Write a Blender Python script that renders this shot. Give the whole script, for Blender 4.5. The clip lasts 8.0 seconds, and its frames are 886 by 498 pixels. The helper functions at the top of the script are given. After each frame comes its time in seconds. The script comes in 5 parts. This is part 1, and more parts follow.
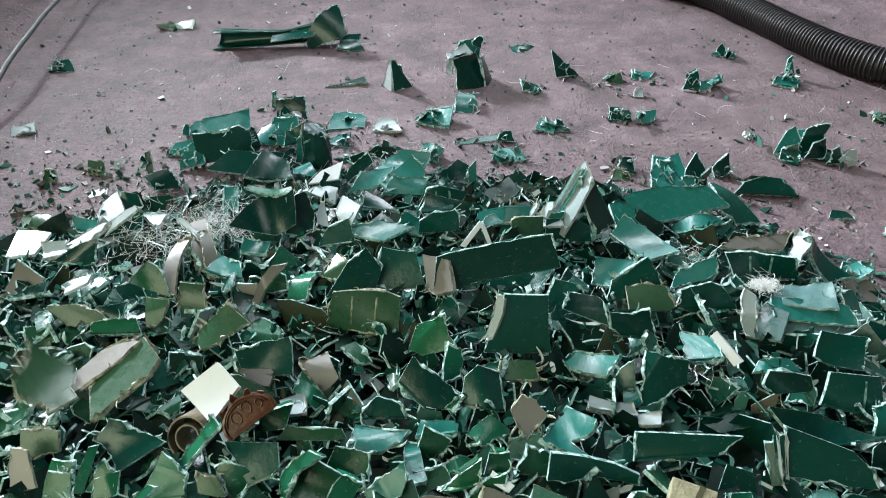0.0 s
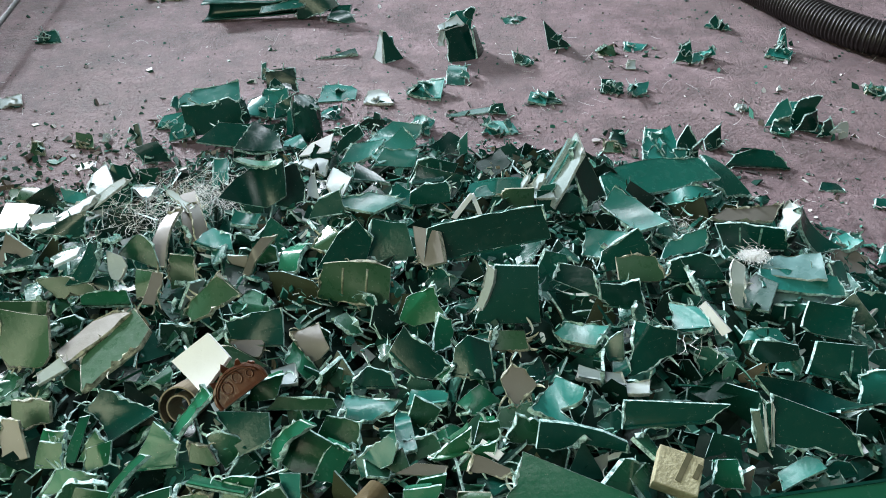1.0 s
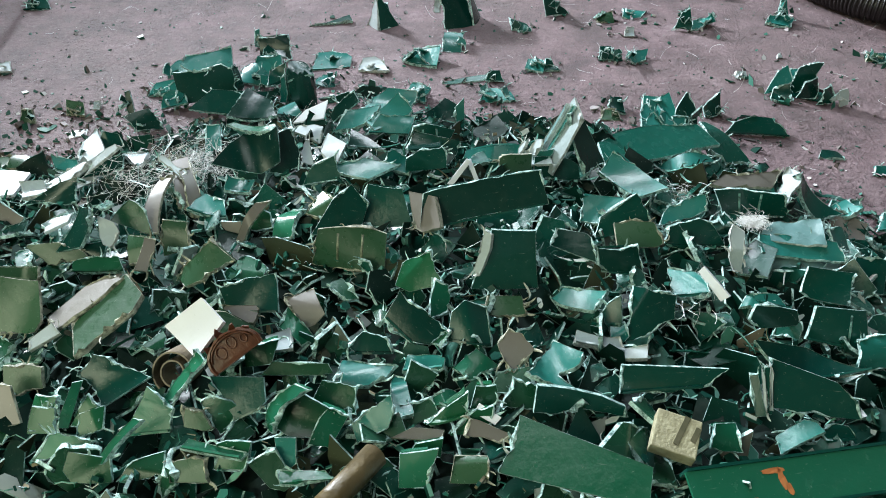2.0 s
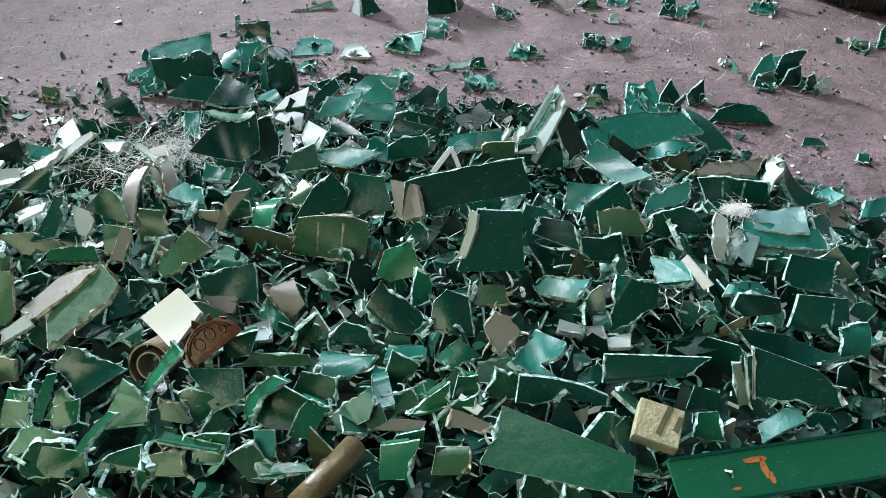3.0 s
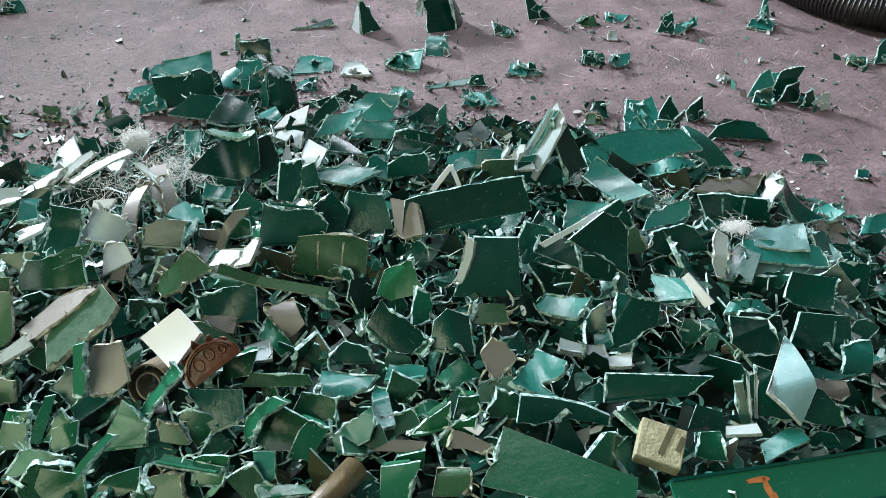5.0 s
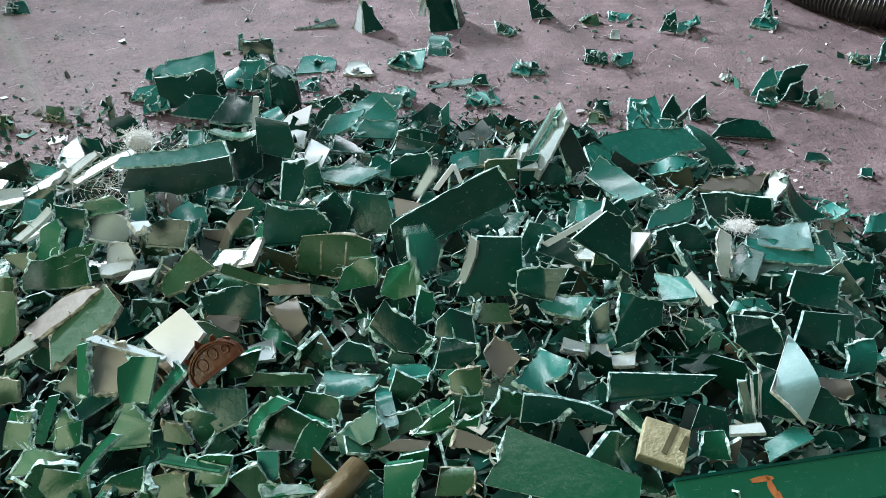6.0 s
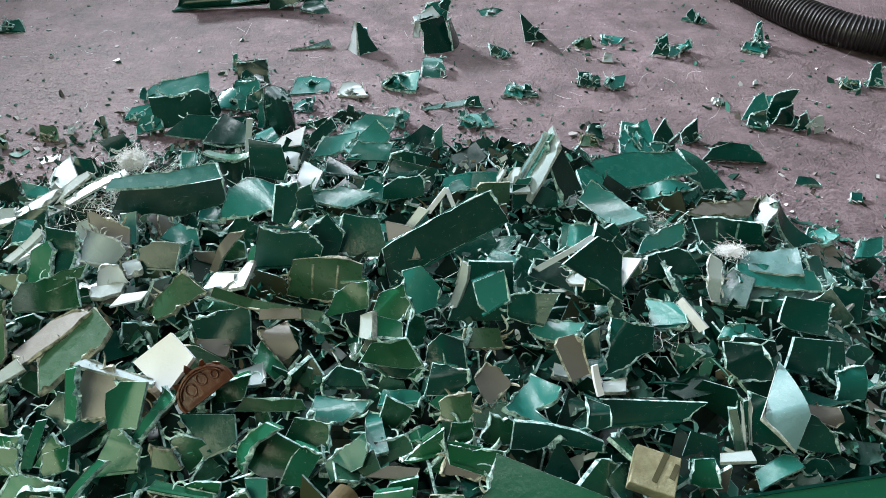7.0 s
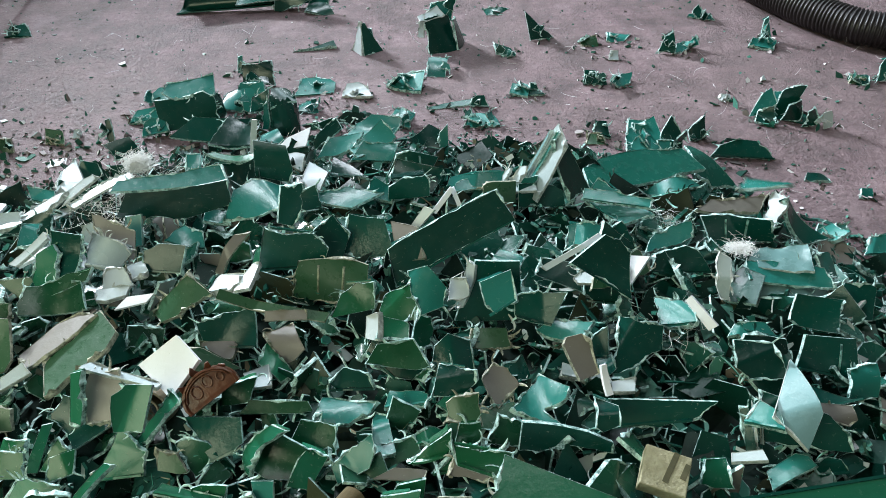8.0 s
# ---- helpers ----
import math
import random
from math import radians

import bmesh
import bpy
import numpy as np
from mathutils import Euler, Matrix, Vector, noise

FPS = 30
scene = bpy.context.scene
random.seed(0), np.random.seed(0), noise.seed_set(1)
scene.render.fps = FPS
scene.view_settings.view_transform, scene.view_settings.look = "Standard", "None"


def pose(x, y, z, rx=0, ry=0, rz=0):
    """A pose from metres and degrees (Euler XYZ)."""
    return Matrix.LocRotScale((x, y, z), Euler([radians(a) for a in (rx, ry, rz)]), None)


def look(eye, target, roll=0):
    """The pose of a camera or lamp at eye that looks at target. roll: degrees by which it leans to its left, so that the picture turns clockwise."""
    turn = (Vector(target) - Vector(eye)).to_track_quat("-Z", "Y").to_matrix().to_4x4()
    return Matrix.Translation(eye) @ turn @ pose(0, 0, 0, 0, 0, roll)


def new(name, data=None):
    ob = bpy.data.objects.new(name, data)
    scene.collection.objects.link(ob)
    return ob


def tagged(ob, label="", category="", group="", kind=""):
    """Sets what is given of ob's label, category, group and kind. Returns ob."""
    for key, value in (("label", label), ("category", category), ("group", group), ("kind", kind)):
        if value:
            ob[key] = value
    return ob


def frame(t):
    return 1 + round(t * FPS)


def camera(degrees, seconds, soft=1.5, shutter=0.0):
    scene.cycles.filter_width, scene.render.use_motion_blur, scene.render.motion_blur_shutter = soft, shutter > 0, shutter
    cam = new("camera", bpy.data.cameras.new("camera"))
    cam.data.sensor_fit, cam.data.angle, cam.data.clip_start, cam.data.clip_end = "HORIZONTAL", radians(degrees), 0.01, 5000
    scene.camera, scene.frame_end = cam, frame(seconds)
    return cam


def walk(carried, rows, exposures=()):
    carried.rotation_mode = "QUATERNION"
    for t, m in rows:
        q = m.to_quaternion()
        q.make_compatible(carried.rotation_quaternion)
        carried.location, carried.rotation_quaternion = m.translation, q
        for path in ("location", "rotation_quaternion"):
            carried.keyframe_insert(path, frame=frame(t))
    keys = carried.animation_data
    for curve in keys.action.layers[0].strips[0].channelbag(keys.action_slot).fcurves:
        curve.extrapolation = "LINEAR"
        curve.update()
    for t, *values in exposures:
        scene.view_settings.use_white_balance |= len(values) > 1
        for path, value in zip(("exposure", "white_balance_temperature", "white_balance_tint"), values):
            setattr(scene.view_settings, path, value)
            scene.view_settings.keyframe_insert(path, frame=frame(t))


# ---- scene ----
cam = camera(60.7, 8.0, soft=0.9, shutter=0.5)
PATH = [
    (0, (-0.014, -0.023, 0.793), (-0.009, 1.572, -0.413), -1.1),
    (0.5, (-0.013, -0.027, 0.794), (-0.001, 1.539, -0.45), -0.7),
    (1, (-0.011, -0.026, 0.789), (0.011, 1.529, -0.469), -0.8),
    (1.5, (-0.013, -0.026, 0.78), (0.01, 1.508, -0.503), -0.7),
    (3, (-0.007, -0.017, 0.767), (0.061, 1.473, -0.565), 0.2),
    (3.5, (-0.009, -0.013, 0.769), (0.072, 1.488, -0.55), 1.0),
    (4, (-0.01, -0.013, 0.774), (0.067, 1.504, -0.526), 0.9),
    (4.5, (-0.007, -0.013, 0.77), (0.07, 1.503, -0.532), 0.3),
    (6, (-0.007, -0.013, 0.77), (0.054, 1.502, -0.535), -0.3),
    (6.5, (-0.003, -0.009, 0.776), (0.061, 1.525, -0.506), -0.2),
    (7, (-0.004, -0.008, 0.777), (0.074, 1.535, -0.494), 0.4),
    (7.5, (-0.004, -0.008, 0.775), (0.073, 1.536, -0.493), -0.0),
    (8, (-0.002, -0.004, 0.772), (0.056, 1.541, -0.497), -0.6),
]
walk(cam, [(t, look(eye, target, roll)) for t, eye, target, roll in PATH])

# ---- daylight and added lamps ----
world = bpy.data.worlds.new("sky")
scene.world = world
world.use_nodes = True
wt = world.node_tree
sky = wt.nodes.new("ShaderNodeTexSky")
sky.sky_type, sky.sun_disc = "NISHITA", False
sky.sun_elevation, sky.sun_rotation = radians(40), radians(300)
wt.links.new(sky.outputs[0], wt.nodes["Background"].inputs[0])
wt.nodes["Background"].inputs[1].default_value = 0.05


def opening_light(name, at, target, w, h, watts, colour):
    lamp = bpy.data.lights.new(name, "AREA")
    lamp.shape, lamp.size, lamp.size_y, lamp.energy, lamp.color = "RECTANGLE", w, h, watts, colour
    ob = new(name, lamp)
    ob.matrix_world = look(at, target)
    return ob


# corner window daylight; the roof, far and near-side lamps are added, unseen fill and sheen
opening_light("corner_window_daylight", (-3.7, 5.7, 2.45), (0.0, 1.0, 0.1), 1.0, 0.8, 1270, (0.84, 0.92, 1.0))
opening_light("added_middle_sheen_lamp", (-0.3, 2.2, 2.97), (-0.2, 1.6, 0.1), 0.42, 0.42, 36, (0.82, 0.92, 1.0))
opening_light("added_overhead_fill_lamp", (0.1, 0.1, 2.97), (0.0, 0.4, 0.1), 0.9, 0.8, 9, (0.93, 0.98, 0.94))
opening_light("added_far_sheen_lamp", (0.1, 4.2, 2.97), (0.1, 3.4, 0.0), 2.2, 1.25, 62, (0.74, 0.91, 1.0))
opening_light("added_far_glint_lamp", (0.9, 5.65, 2.45), (0.3, 0.9, 0.0), 0.9, 0.6, 36, (0.84, 0.95, 1.0))
# added fill for the warm near left; its window is made up
opening_light("added_near_left_fill_lamp", (-1.25, -0.7, 1.2), (-0.2, 0.35, 0.15), 1.5, 1.2, 25, (0.95, 1.0, 0.70))
scene.view_settings.exposure = 0.17

# ---- materials ----


def nodes_of(name):
    m = bpy.data.materials.new(name)
    m.use_nodes = True
    return m, m.node_tree, m.node_tree.nodes["Principled BSDF"]


def noise_tex(nt, scale, detail=4, rough=0.55):
    n = nt.nodes.new("ShaderNodeTexNoise")
    n.inputs["Scale"].default_value, n.inputs["Detail"].default_value, n.inputs["Roughness"].default_value = scale, detail, rough
    nt.links.new(nt.nodes.new("ShaderNodeTexCoord").outputs["Object"], n.inputs["Vector"])
    return n.outputs["Fac"]


def ramp(nt, fac, stops, steps=False):
    r = nt.nodes.new("ShaderNodeValToRGB")
    r.color_ramp.interpolation = "CONSTANT" if steps else "LINEAR"
    e = r.color_ramp.elements
    while len(e) < len(stops):
        e.new(0.5)
    for el, (p, c) in zip(e, stops):
        el.position, el.color = p, (*c, 1)
    nt.links.new(fac, r.inputs[0])
    return r.outputs[0]


def mix(nt, fac, a, b):
    n = nt.nodes.new("ShaderNodeMix")
    n.data_type = "RGBA"
    for socket, v in ((n.inputs["Factor"], fac), (n.inputs["A"], a), (n.inputs["B"], b)):
        if isinstance(v, (int, float)):
            socket.default_value = v
        elif isinstance(v, tuple):
            socket.default_value = (*v, 1)
        else:
            nt.links.new(v, socket)
    return n.outputs["Result"]


def grey(v):
    return (v, v, v)


def bumped(nt, b, height, strength, dist):
    n = nt.nodes.new("ShaderNodeBump")
    n.inputs["Strength"].default_value, n.inputs["Distance"].default_value = strength, dist
    nt.links.new(height, n.inputs["Height"])
    nt.links.new(n.outputs[0], b.inputs["Normal"])


def plastic(name, dark, light, rough, islands=False, others=()):
    """Scuffed, dusty sheet plastic; each piece has a tone of its own."""
    m, nt, b = nodes_of(name)
    if islands:
        rnd = nt.nodes.new("ShaderNodeNewGeometry").outputs["Random Per Island"]
    else:
        rnd = nt.nodes.new("ShaderNodeObjectInfo").outputs["Random"]
    stops = [(0.0, dark), (0.45 if islands else 1.0, light)] + list(others)
    base = ramp(nt, rnd, stops, islands)
    cloud = noise_tex(nt, 55, 5)
    scuffs = noise_tex(nt, 260, 6, 0.75)
    base = mix(nt, ramp(nt, cloud, [(0.54, grey(0.0)), (0.80, grey(0.06))]), base, (0.14, 0.21, 0.17))
    base = mix(nt, ramp(nt, scuffs, [(0.645, grey(0)), (0.68, grey(0.6))]), base, (0.42, 0.47, 0.43))
    streak = nt.nodes.new("ShaderNodeMapping")
    streak.inputs["Scale"].default_value, streak.inputs["Rotation"].default_value = (4.0, 60.0, 20.0), (0.2, 0.1, 0.6)
    nt.links.new(nt.nodes.new("ShaderNodeTexCoord").outputs["Object"], streak.inputs["Vector"])
    lines = nt.nodes.new("ShaderNodeTexNoise")
    lines.inputs["Scale"].default_value, lines.inputs["Detail"].default_value, lines.inputs["Roughness"].default_value = 9, 7, 0.7
    nt.links.new(streak.outputs[0], lines.inputs["Vector"])
    base = mix(nt, ramp(nt, lines.outputs["Fac"], [(0.64, grey(0)), (0.70, grey(0.25))]), base, (0.36, 0.42, 0.38))
    b.inputs["Specular IOR Level"].default_value = 0.22 if islands else 0.42
    nt.links.new(base, b.inputs["Base Color"])
    nt.links.new(ramp(nt, cloud, [(0.3, grey(rough - 0.04)), (0.8, grey(rough + 0.10))]), b.inputs["Roughness"])
    bumped(nt, b, noise_tex(nt, 40, 8, 0.62), 0.24, 0.004)
    return m


PLASTIC = {
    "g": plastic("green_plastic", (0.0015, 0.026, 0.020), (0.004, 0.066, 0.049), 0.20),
    # lighter copy of the green, with the sky's sheen on flat pieces coloured in
    "t": plastic("sky_sheen_green_plastic", (0.008, 0.110, 0.090), (0.030, 0.200, 0.172), 0.22),
    "e": plastic("leaf_green_plastic", (0.004, 0.046, 0.020), (0.010, 0.102, 0.044), 0.22),
    "l": plastic("mid_green_plastic", (0.007, 0.092, 0.052), (0.020, 0.160, 0.090), 0.22),
    "o": plastic("olive_plastic", (0.016, 0.058, 0.027), (0.036, 0.102, 0.052), 0.28),
    "n": plastic("tan_plastic", (0.13, 0.122, 0.106), (0.26, 0.24, 0.22), 0.34),
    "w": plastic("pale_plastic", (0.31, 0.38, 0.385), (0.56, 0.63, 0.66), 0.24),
    "W": plastic("white_plastic", (0.78, 0.80, 0.85), (0.84, 0.86, 0.90), 0.35),
    # pale base colour that carries the sky's reflection
    "p": plastic("sheen_pale_plastic", (0.12, 0.23, 0.23), (0.14, 0.25, 0.25), 0.24),
    "d": plastic("deep_sea_green_plastic", (0.003, 0.076, 0.054), (0.005, 0.094, 0.068), 0.24),
}


def torn(name, body, pale):
    """Torn plastic: the body's colour, stretched whitish in places."""
    m, nt, b = nodes_of(name)
    base = ramp(nt, noise_tex(nt, 130, 5, 0.7), [(0.38, body), (0.52, pale), (0.64, tuple(min(1, 1.5 * c) for c in pale))])
    nt.links.new(base, b.inputs["Base Color"])
    b.inputs["Roughness"].default_value = 0.42
    bumped(nt, b, noise_tex(nt, 500, 5, 0.7), 0.6, 0.002)
    return m


EDGE = {
    "g": torn("torn_green", (0.008, 0.075, 0.060), (0.42, 0.60, 0.57)),
    "w": torn("torn_pale", (0.30, 0.34, 0.32), (0.52, 0.55, 0.53)),
    "n": torn("torn_tan", (0.07, 0.085, 0.055), (0.36, 0.36, 0.28)),
}
CUT = {
    "g": torn("cut_green", (0.006, 0.060, 0.046), (0.16, 0.34, 0.30)),
    "w": torn("cut_pale", (0.26, 0.33, 0.32), (0.46, 0.52, 0.51)),
    "n": torn("cut_tan", (0.075, 0.095, 0.055), (0.24, 0.26, 0.18)),
}
# greens darkened so the gaps between shards look shaded
FILL = plastic("fragment_plastic", (0.002, 0.017, 0.012), (0.005, 0.052, 0.037), 0.32, True,
               [(0.84, (0.05, 0.06, 0.035)), (0.91, (0.06, 0.20, 0.15)), (0.965, (0.36, 0.40, 0.38)), (0.985, (0.20, 0.17, 0.13))])
CRUMB = plastic("crumb_plastic", (0.010, 0.06, 0.04), (0.02, 0.13, 0.09), 0.5, True,
                [(0.55, (0.10, 0.08, 0.07)), (0.70, (0.05, 0.04, 0.04)), (0.80, (0.30, 0.27, 0.27)), (0.93, (0.6, 0.58, 0.57))])
SLIVER = plastic("sliver_plastic", (0.006, 0.06, 0.045), (0.03, 0.17, 0.13), 0.40, True, [(0.68, (0.16, 0.36, 0.29)), (0.86, (0.50, 0.55, 0.51)), (0.95, (0.20, 0.17, 0.11))])


def concrete():
    m, nt, b = nodes_of("stained_concrete")
    big, mid, fine = noise_tex(nt, 1.6, 5), noise_tex(nt, 9, 8, 0.8), noise_tex(nt, 110, 8, 0.8)
    base = ramp(nt, mid, [(0.33, (0.066, 0.039, 0.041)), (0.50, (0.172, 0.108, 0.117)), (0.68, (0.310, 0.210, 0.225))])
    base = mix(nt, ramp(nt, big, [(0.40, grey(0)), (0.66, grey(0.45))]), base, (0.155, 0.112, 0.106))
    base = mix(nt, ramp(nt, fine, [(0.57, grey(0)), (0.68, grey(0.55))]), base, (0.46, 0.42, 0.43))
    base = mix(nt, ramp(nt, fine, [(0.30, grey(0.7)), (0.42, grey(0))]), base, (0.09, 0.072, 0.07))
    blotch = noise_tex(nt, 4.5, 7, 0.72)
    base = mix(nt, ramp(nt, blotch, [(0.34, grey(0.5)), (0.46, grey(0))]), base, (0.085, 0.056, 0.056))
    base = mix(nt, ramp(nt, blotch, [(0.56, grey(0)), (0.68, grey(0.35))]), base, (0.30, 0.235, 0.24))
    chalk = noise_tex(nt, 26, 6, 0.7)
    base = mix(nt, ramp(nt, chalk, [(0.62, grey(0)), (0.72, grey(0.45))]), base, (0.40, 0.35, 0.35))
    base = mix(nt, ramp(nt, chalk, [(0.26, grey(0.55)), (0.36, grey(0))]), base, (0.07, 0.05, 0.048))
    nt.links.new(base, b.inputs["Base Color"])
    nt.links.new(ramp(nt, mid, [(0.3, grey(0.5)), (0.7, grey(0.75))]), b.inputs["Roughness"])
    bumped(nt, b, noise_tex(nt, 75, 9, 0.72), 1.0, 0.012)
    return m


def simple(name, a, c, rough, scale, metal=0.0, bump=0.3):
    m, nt, b = nodes_of(name)
    f = noise_tex(nt, scale, 6, 0.6)
    nt.links.new(ramp(nt, f, [(0.3, a), (0.7, c)]), b.inputs["Base Color"])
    b.inputs["Roughness"].default_value, b.inputs["Metallic"].default_value = rough, metal
    bumped(nt, b, noise_tex(nt, scale * 3, 5), bump, 0.002)
    return m


FLOOR = concrete()
PLASTER = simple("grey_plaster", (0.045, 0.044, 0.041), (0.075, 0.072, 0.066), 0.85, 3)
RUBBER = simple("black_hose_plastic", (0.008, 0.006, 0.007), (0.018, 0.014, 0.014), 0.42, 30)
STEEL = simple("dull_steel", (0.07, 0.07, 0.07), (0.13, 0.13, 0.125), 0.55, 40, 0.3)
BROWN = simple("brown_plastic", (0.055, 0.019, 0.010), (0.13, 0.045, 0.021), 0.3, 60)
WOOD = simple("pale_wood", (0.24, 0.22, 0.13), (0.42, 0.39, 0.26), 0.7, 90, bump=0.8)
BRASS = simple("olive_brown_tube", (0.060, 0.042, 0.016), (0.150, 0.108, 0.046), 0.42, 38, bump=0.7)
RUST = simple("orange_rust", (0.40, 0.12, 0.03), (0.55, 0.20, 0.06), 0.8, 90)
DARK = simple("slot_shade_dark", (0.05, 0.05, 0.02), (0.09, 0.08, 0.04), 0.8, 50)
FIBRE = simple("pale_fibre", (0.80, 0.80, 0.79), (0.92, 0.92, 0.92), 0.6, 60)

# ---- helpers of the place ----


def mesh_of(name, verts, faces, mats, smooth=False, slots=None):
    me = bpy.data.meshes.new(name)
    me.from_pydata(verts, [], faces)
    for m in mats:
        me.materials.append(m)
    if slots:
        me.polygons.foreach_set("material_index", slots)
    if smooth:
        me.polygons.foreach_set("use_smooth", [True] * len(faces))
    if smooth == "soft":
        me.polygons.foreach_set("use_smooth", [True] * len(faces))
        me.set_sharp_from_angle(angle=radians(28))
    me.update()
    return me


def part(name, me, parent, m=None, label=""):
    ob = new(name, me)
    ob.parent = parent
    if m is not None:
        ob.matrix_basis = m
    return tagged(ob, label)


def box_data(x0, x1, y0, y1, z0, z1):
    v = [(x, y, z) for z in (z0, z1) for y in (y0, y1) for x in (x0, x1)]
    return v, [(0, 2, 3, 1), (4, 5, 7, 6), (0, 1, 5, 4), (2, 6, 7, 3), (0, 4, 6, 2), (1, 3, 7, 5)]


def tube_data(points, radii, sides=8, squash=1.0):
    """A tube along points; ring i has the radius radii[i]."""
    verts, faces = [], []
    up = Vector((0, 0, 1))
    for i, p in enumerate(points):
        a, c = Vector(points[max(i - 1, 0)]), Vector(points[min(i + 1, len(points) - 1)])
        d = (c - a).normalized()
        s = d.cross(up)
        s = s.normalized() if s.length > 1e-4 else Vector((1, 0, 0))
        u = s.cross(d)
        for k in range(sides):
            w = 2 * math.pi * k / sides
            verts.append(tuple(Vector(p) + (s * math.cos(w) + u * math.sin(w) * squash) * radii[i]))
    for i in range(len(points) - 1):
        for k in range(sides):
            j = (k + 1) % sides
            faces.append((i * sides + k, i * sides + j, (i + 1) * sides + j, (i + 1) * sides + k))
    faces.append(tuple(range(sides))[::-1])
    faces.append(tuple((len(points) - 1) * sides + k for k in range(sides)))
    return verts, faces


def heap(x, y):
    """Height of the heap's body over the floor."""
    r = math.hypot((x + 0.1) / 1.0, (y - 0.45) / 0.85)
    k = max(0, 1 - r)
    h = 0.16 * (1 - (1 - min(1, k / 0.8)) ** 2)
    h -= min(h, 0.055 * math.exp(-((x - 0.275) ** 2 + (y - 0.52) ** 2) / 0.0036))
    for bx, by, br, bh in ((-0.34, 1.27, 0.13, 0.022), (0.02, 1.17, 0.12, 0.025), (-0.15, 1.30, 0.10, 0.018), (-0.5, 1.13, 0.10, 0.018)):
        h = max(h, bh * (1 - ((x - bx) ** 2 + (y - by) ** 2) / br ** 2))
    return h


# ---- the room ----
v, f = box_data(-4.8, 3.2, -2.2, 6.0, -0.15, 0.0)
tagged(new("floor", mesh_of("floor", v, f, [FLOOR])), "stained grey-mauve concrete floor, dusty and worn", "floor", kind="structure")
def wall(name, pieces):
    vs, fs = [], []
    for p in pieces:
        a, c = box_data(*p)
        fs += [tuple(i + len(vs) for i in q) for q in c]
        vs += a
    tagged(new(name, mesh_of(name, vs, fs, [PLASTER])), "plain grey plastered wall added out of view", "wall", kind="structure")


def slab(pieces):
    vs, fs = [], []
    for p in pieces:
        a, c = box_data(*p)
        fs += [tuple(i + len(vs) for i in q) for q in c]
        vs += a
    return vs, fs


v, f = slab([(-4.8, 3.2, -2.2, -0.4, 3.0, 3.15), (-4.8, -0.4, -0.4, 0.6, 3.0, 3.15), (1.0, 3.2, -0.4, 0.6, 3.0, 3.15), (-4.8, 3.2, 0.6, 1.45, 3.0, 3.15), (-4.8, -1.1, 1.45, 2.95, 3.0, 3.15), (0.5, 3.2, 1.45, 2.95, 3.0, 3.15), (-4.8, 3.2, 2.95, 3.5, 3.0, 3.15), (-4.8, -1.1, 3.5, 4.9, 3.0, 3.15), (1.3, 3.2, 3.5, 4.9, 3.0, 3.15), (-4.8, 3.2, 4.9, 6.0, 3.0, 3.15)])
tagged(new("ceiling", mesh_of("ceiling", v, f, [PLASTER])), "plain grey workshop ceiling with three openings for added lamps", "ceiling", kind="structure")
# unseen partition, added only to hold the opening of the fill lamp
wall("wall_added_for_fill_lamp", [(-1.40, -1.30, -2.0, -1.5, 0, 3), (-1.40, -1.30, 0.1, 0.6, 0, 3), (-1.40, -1.30, -1.5, 0.1, 0, 0.55), (-1.40, -1.30, -1.5, 0.1, 1.85, 3)])
# unseen low wall, added to block the corner light from the far floor
wall("wall_added_for_shade", [(-3.3, -2.3, 3.85, 3.97, 0, 1.53), (-2.3, -1.2, 3.85, 3.97, 0, 1.18)])
wall("wall_west", [(-4.8, -4.6, -2.2, 6.0, 0, 3)])
wall("wall_east", [(3.0, 3.2, -2.2, 6.0, 0, 3)])
wall("wall_north", [(-4.6, -4.3, 5.8, 6.0, 0, 3), (-3.1, 0.0, 5.8, 6.0, 0, 3), (1.8, 3.0, 5.8, 6.0, 0, 3), (-4.3, -3.1, 5.8, 6.0, 0, 1.95), (-4.3, -3.1, 5.8, 6.0, 2.92, 3), (0.0, 1.8, 5.8, 6.0, 0, 2.0), (0.0, 1.8, 5.8, 6.0, 2.9, 3)])
wall("wall_south", [(-4.6, 3.0, -2.2, -2.0, 0, 3)])

# ---- shards ----
LABELS = {
    "g": ("dark green plastic shard with torn pale edges", "dark green ribbed plastic shard, broken from a panel"),
    "t": ("glossy green plastic shard coloured lighter for sky sheen, torn edges", "glossy green plastic piece coloured lighter for sky sheen, broken rim"),
    "e": ("leaf-green plastic shard with torn pale edges", "leaf-green ribbed plastic shard, broken from a panel"),
    "l": ("glossy mid-green plastic shard with torn edges", "glossy mid-green plastic piece with a broken rim"),
    "o": ("dull olive plastic shard, scuffed and dusty", "dull olive plastic shard, scuffed and dusty"),
    "n": ("tan-grey plastic shard, scuffed, with torn edges", "tan-grey plastic shard, scuffed, with torn edges"),
    "d": ("long deep sea-green plastic panel piece with torn edges", "long deep sea-green plastic panel piece"),
    "w": ("pale grey-green plastic shard with torn edges", "pale grey-green ribbed plastic shard"),
    "W": ("clean white plastic shard with sharp corners", "clean white plastic shard with sharp corners"),
    "p": ("large glossy pointed plastic shard, sky sheen coloured pale", "large glossy plastic shard, sky sheen coloured pale"),
}
rng = random.Random(11)
FALLS, NUDGES = [], []


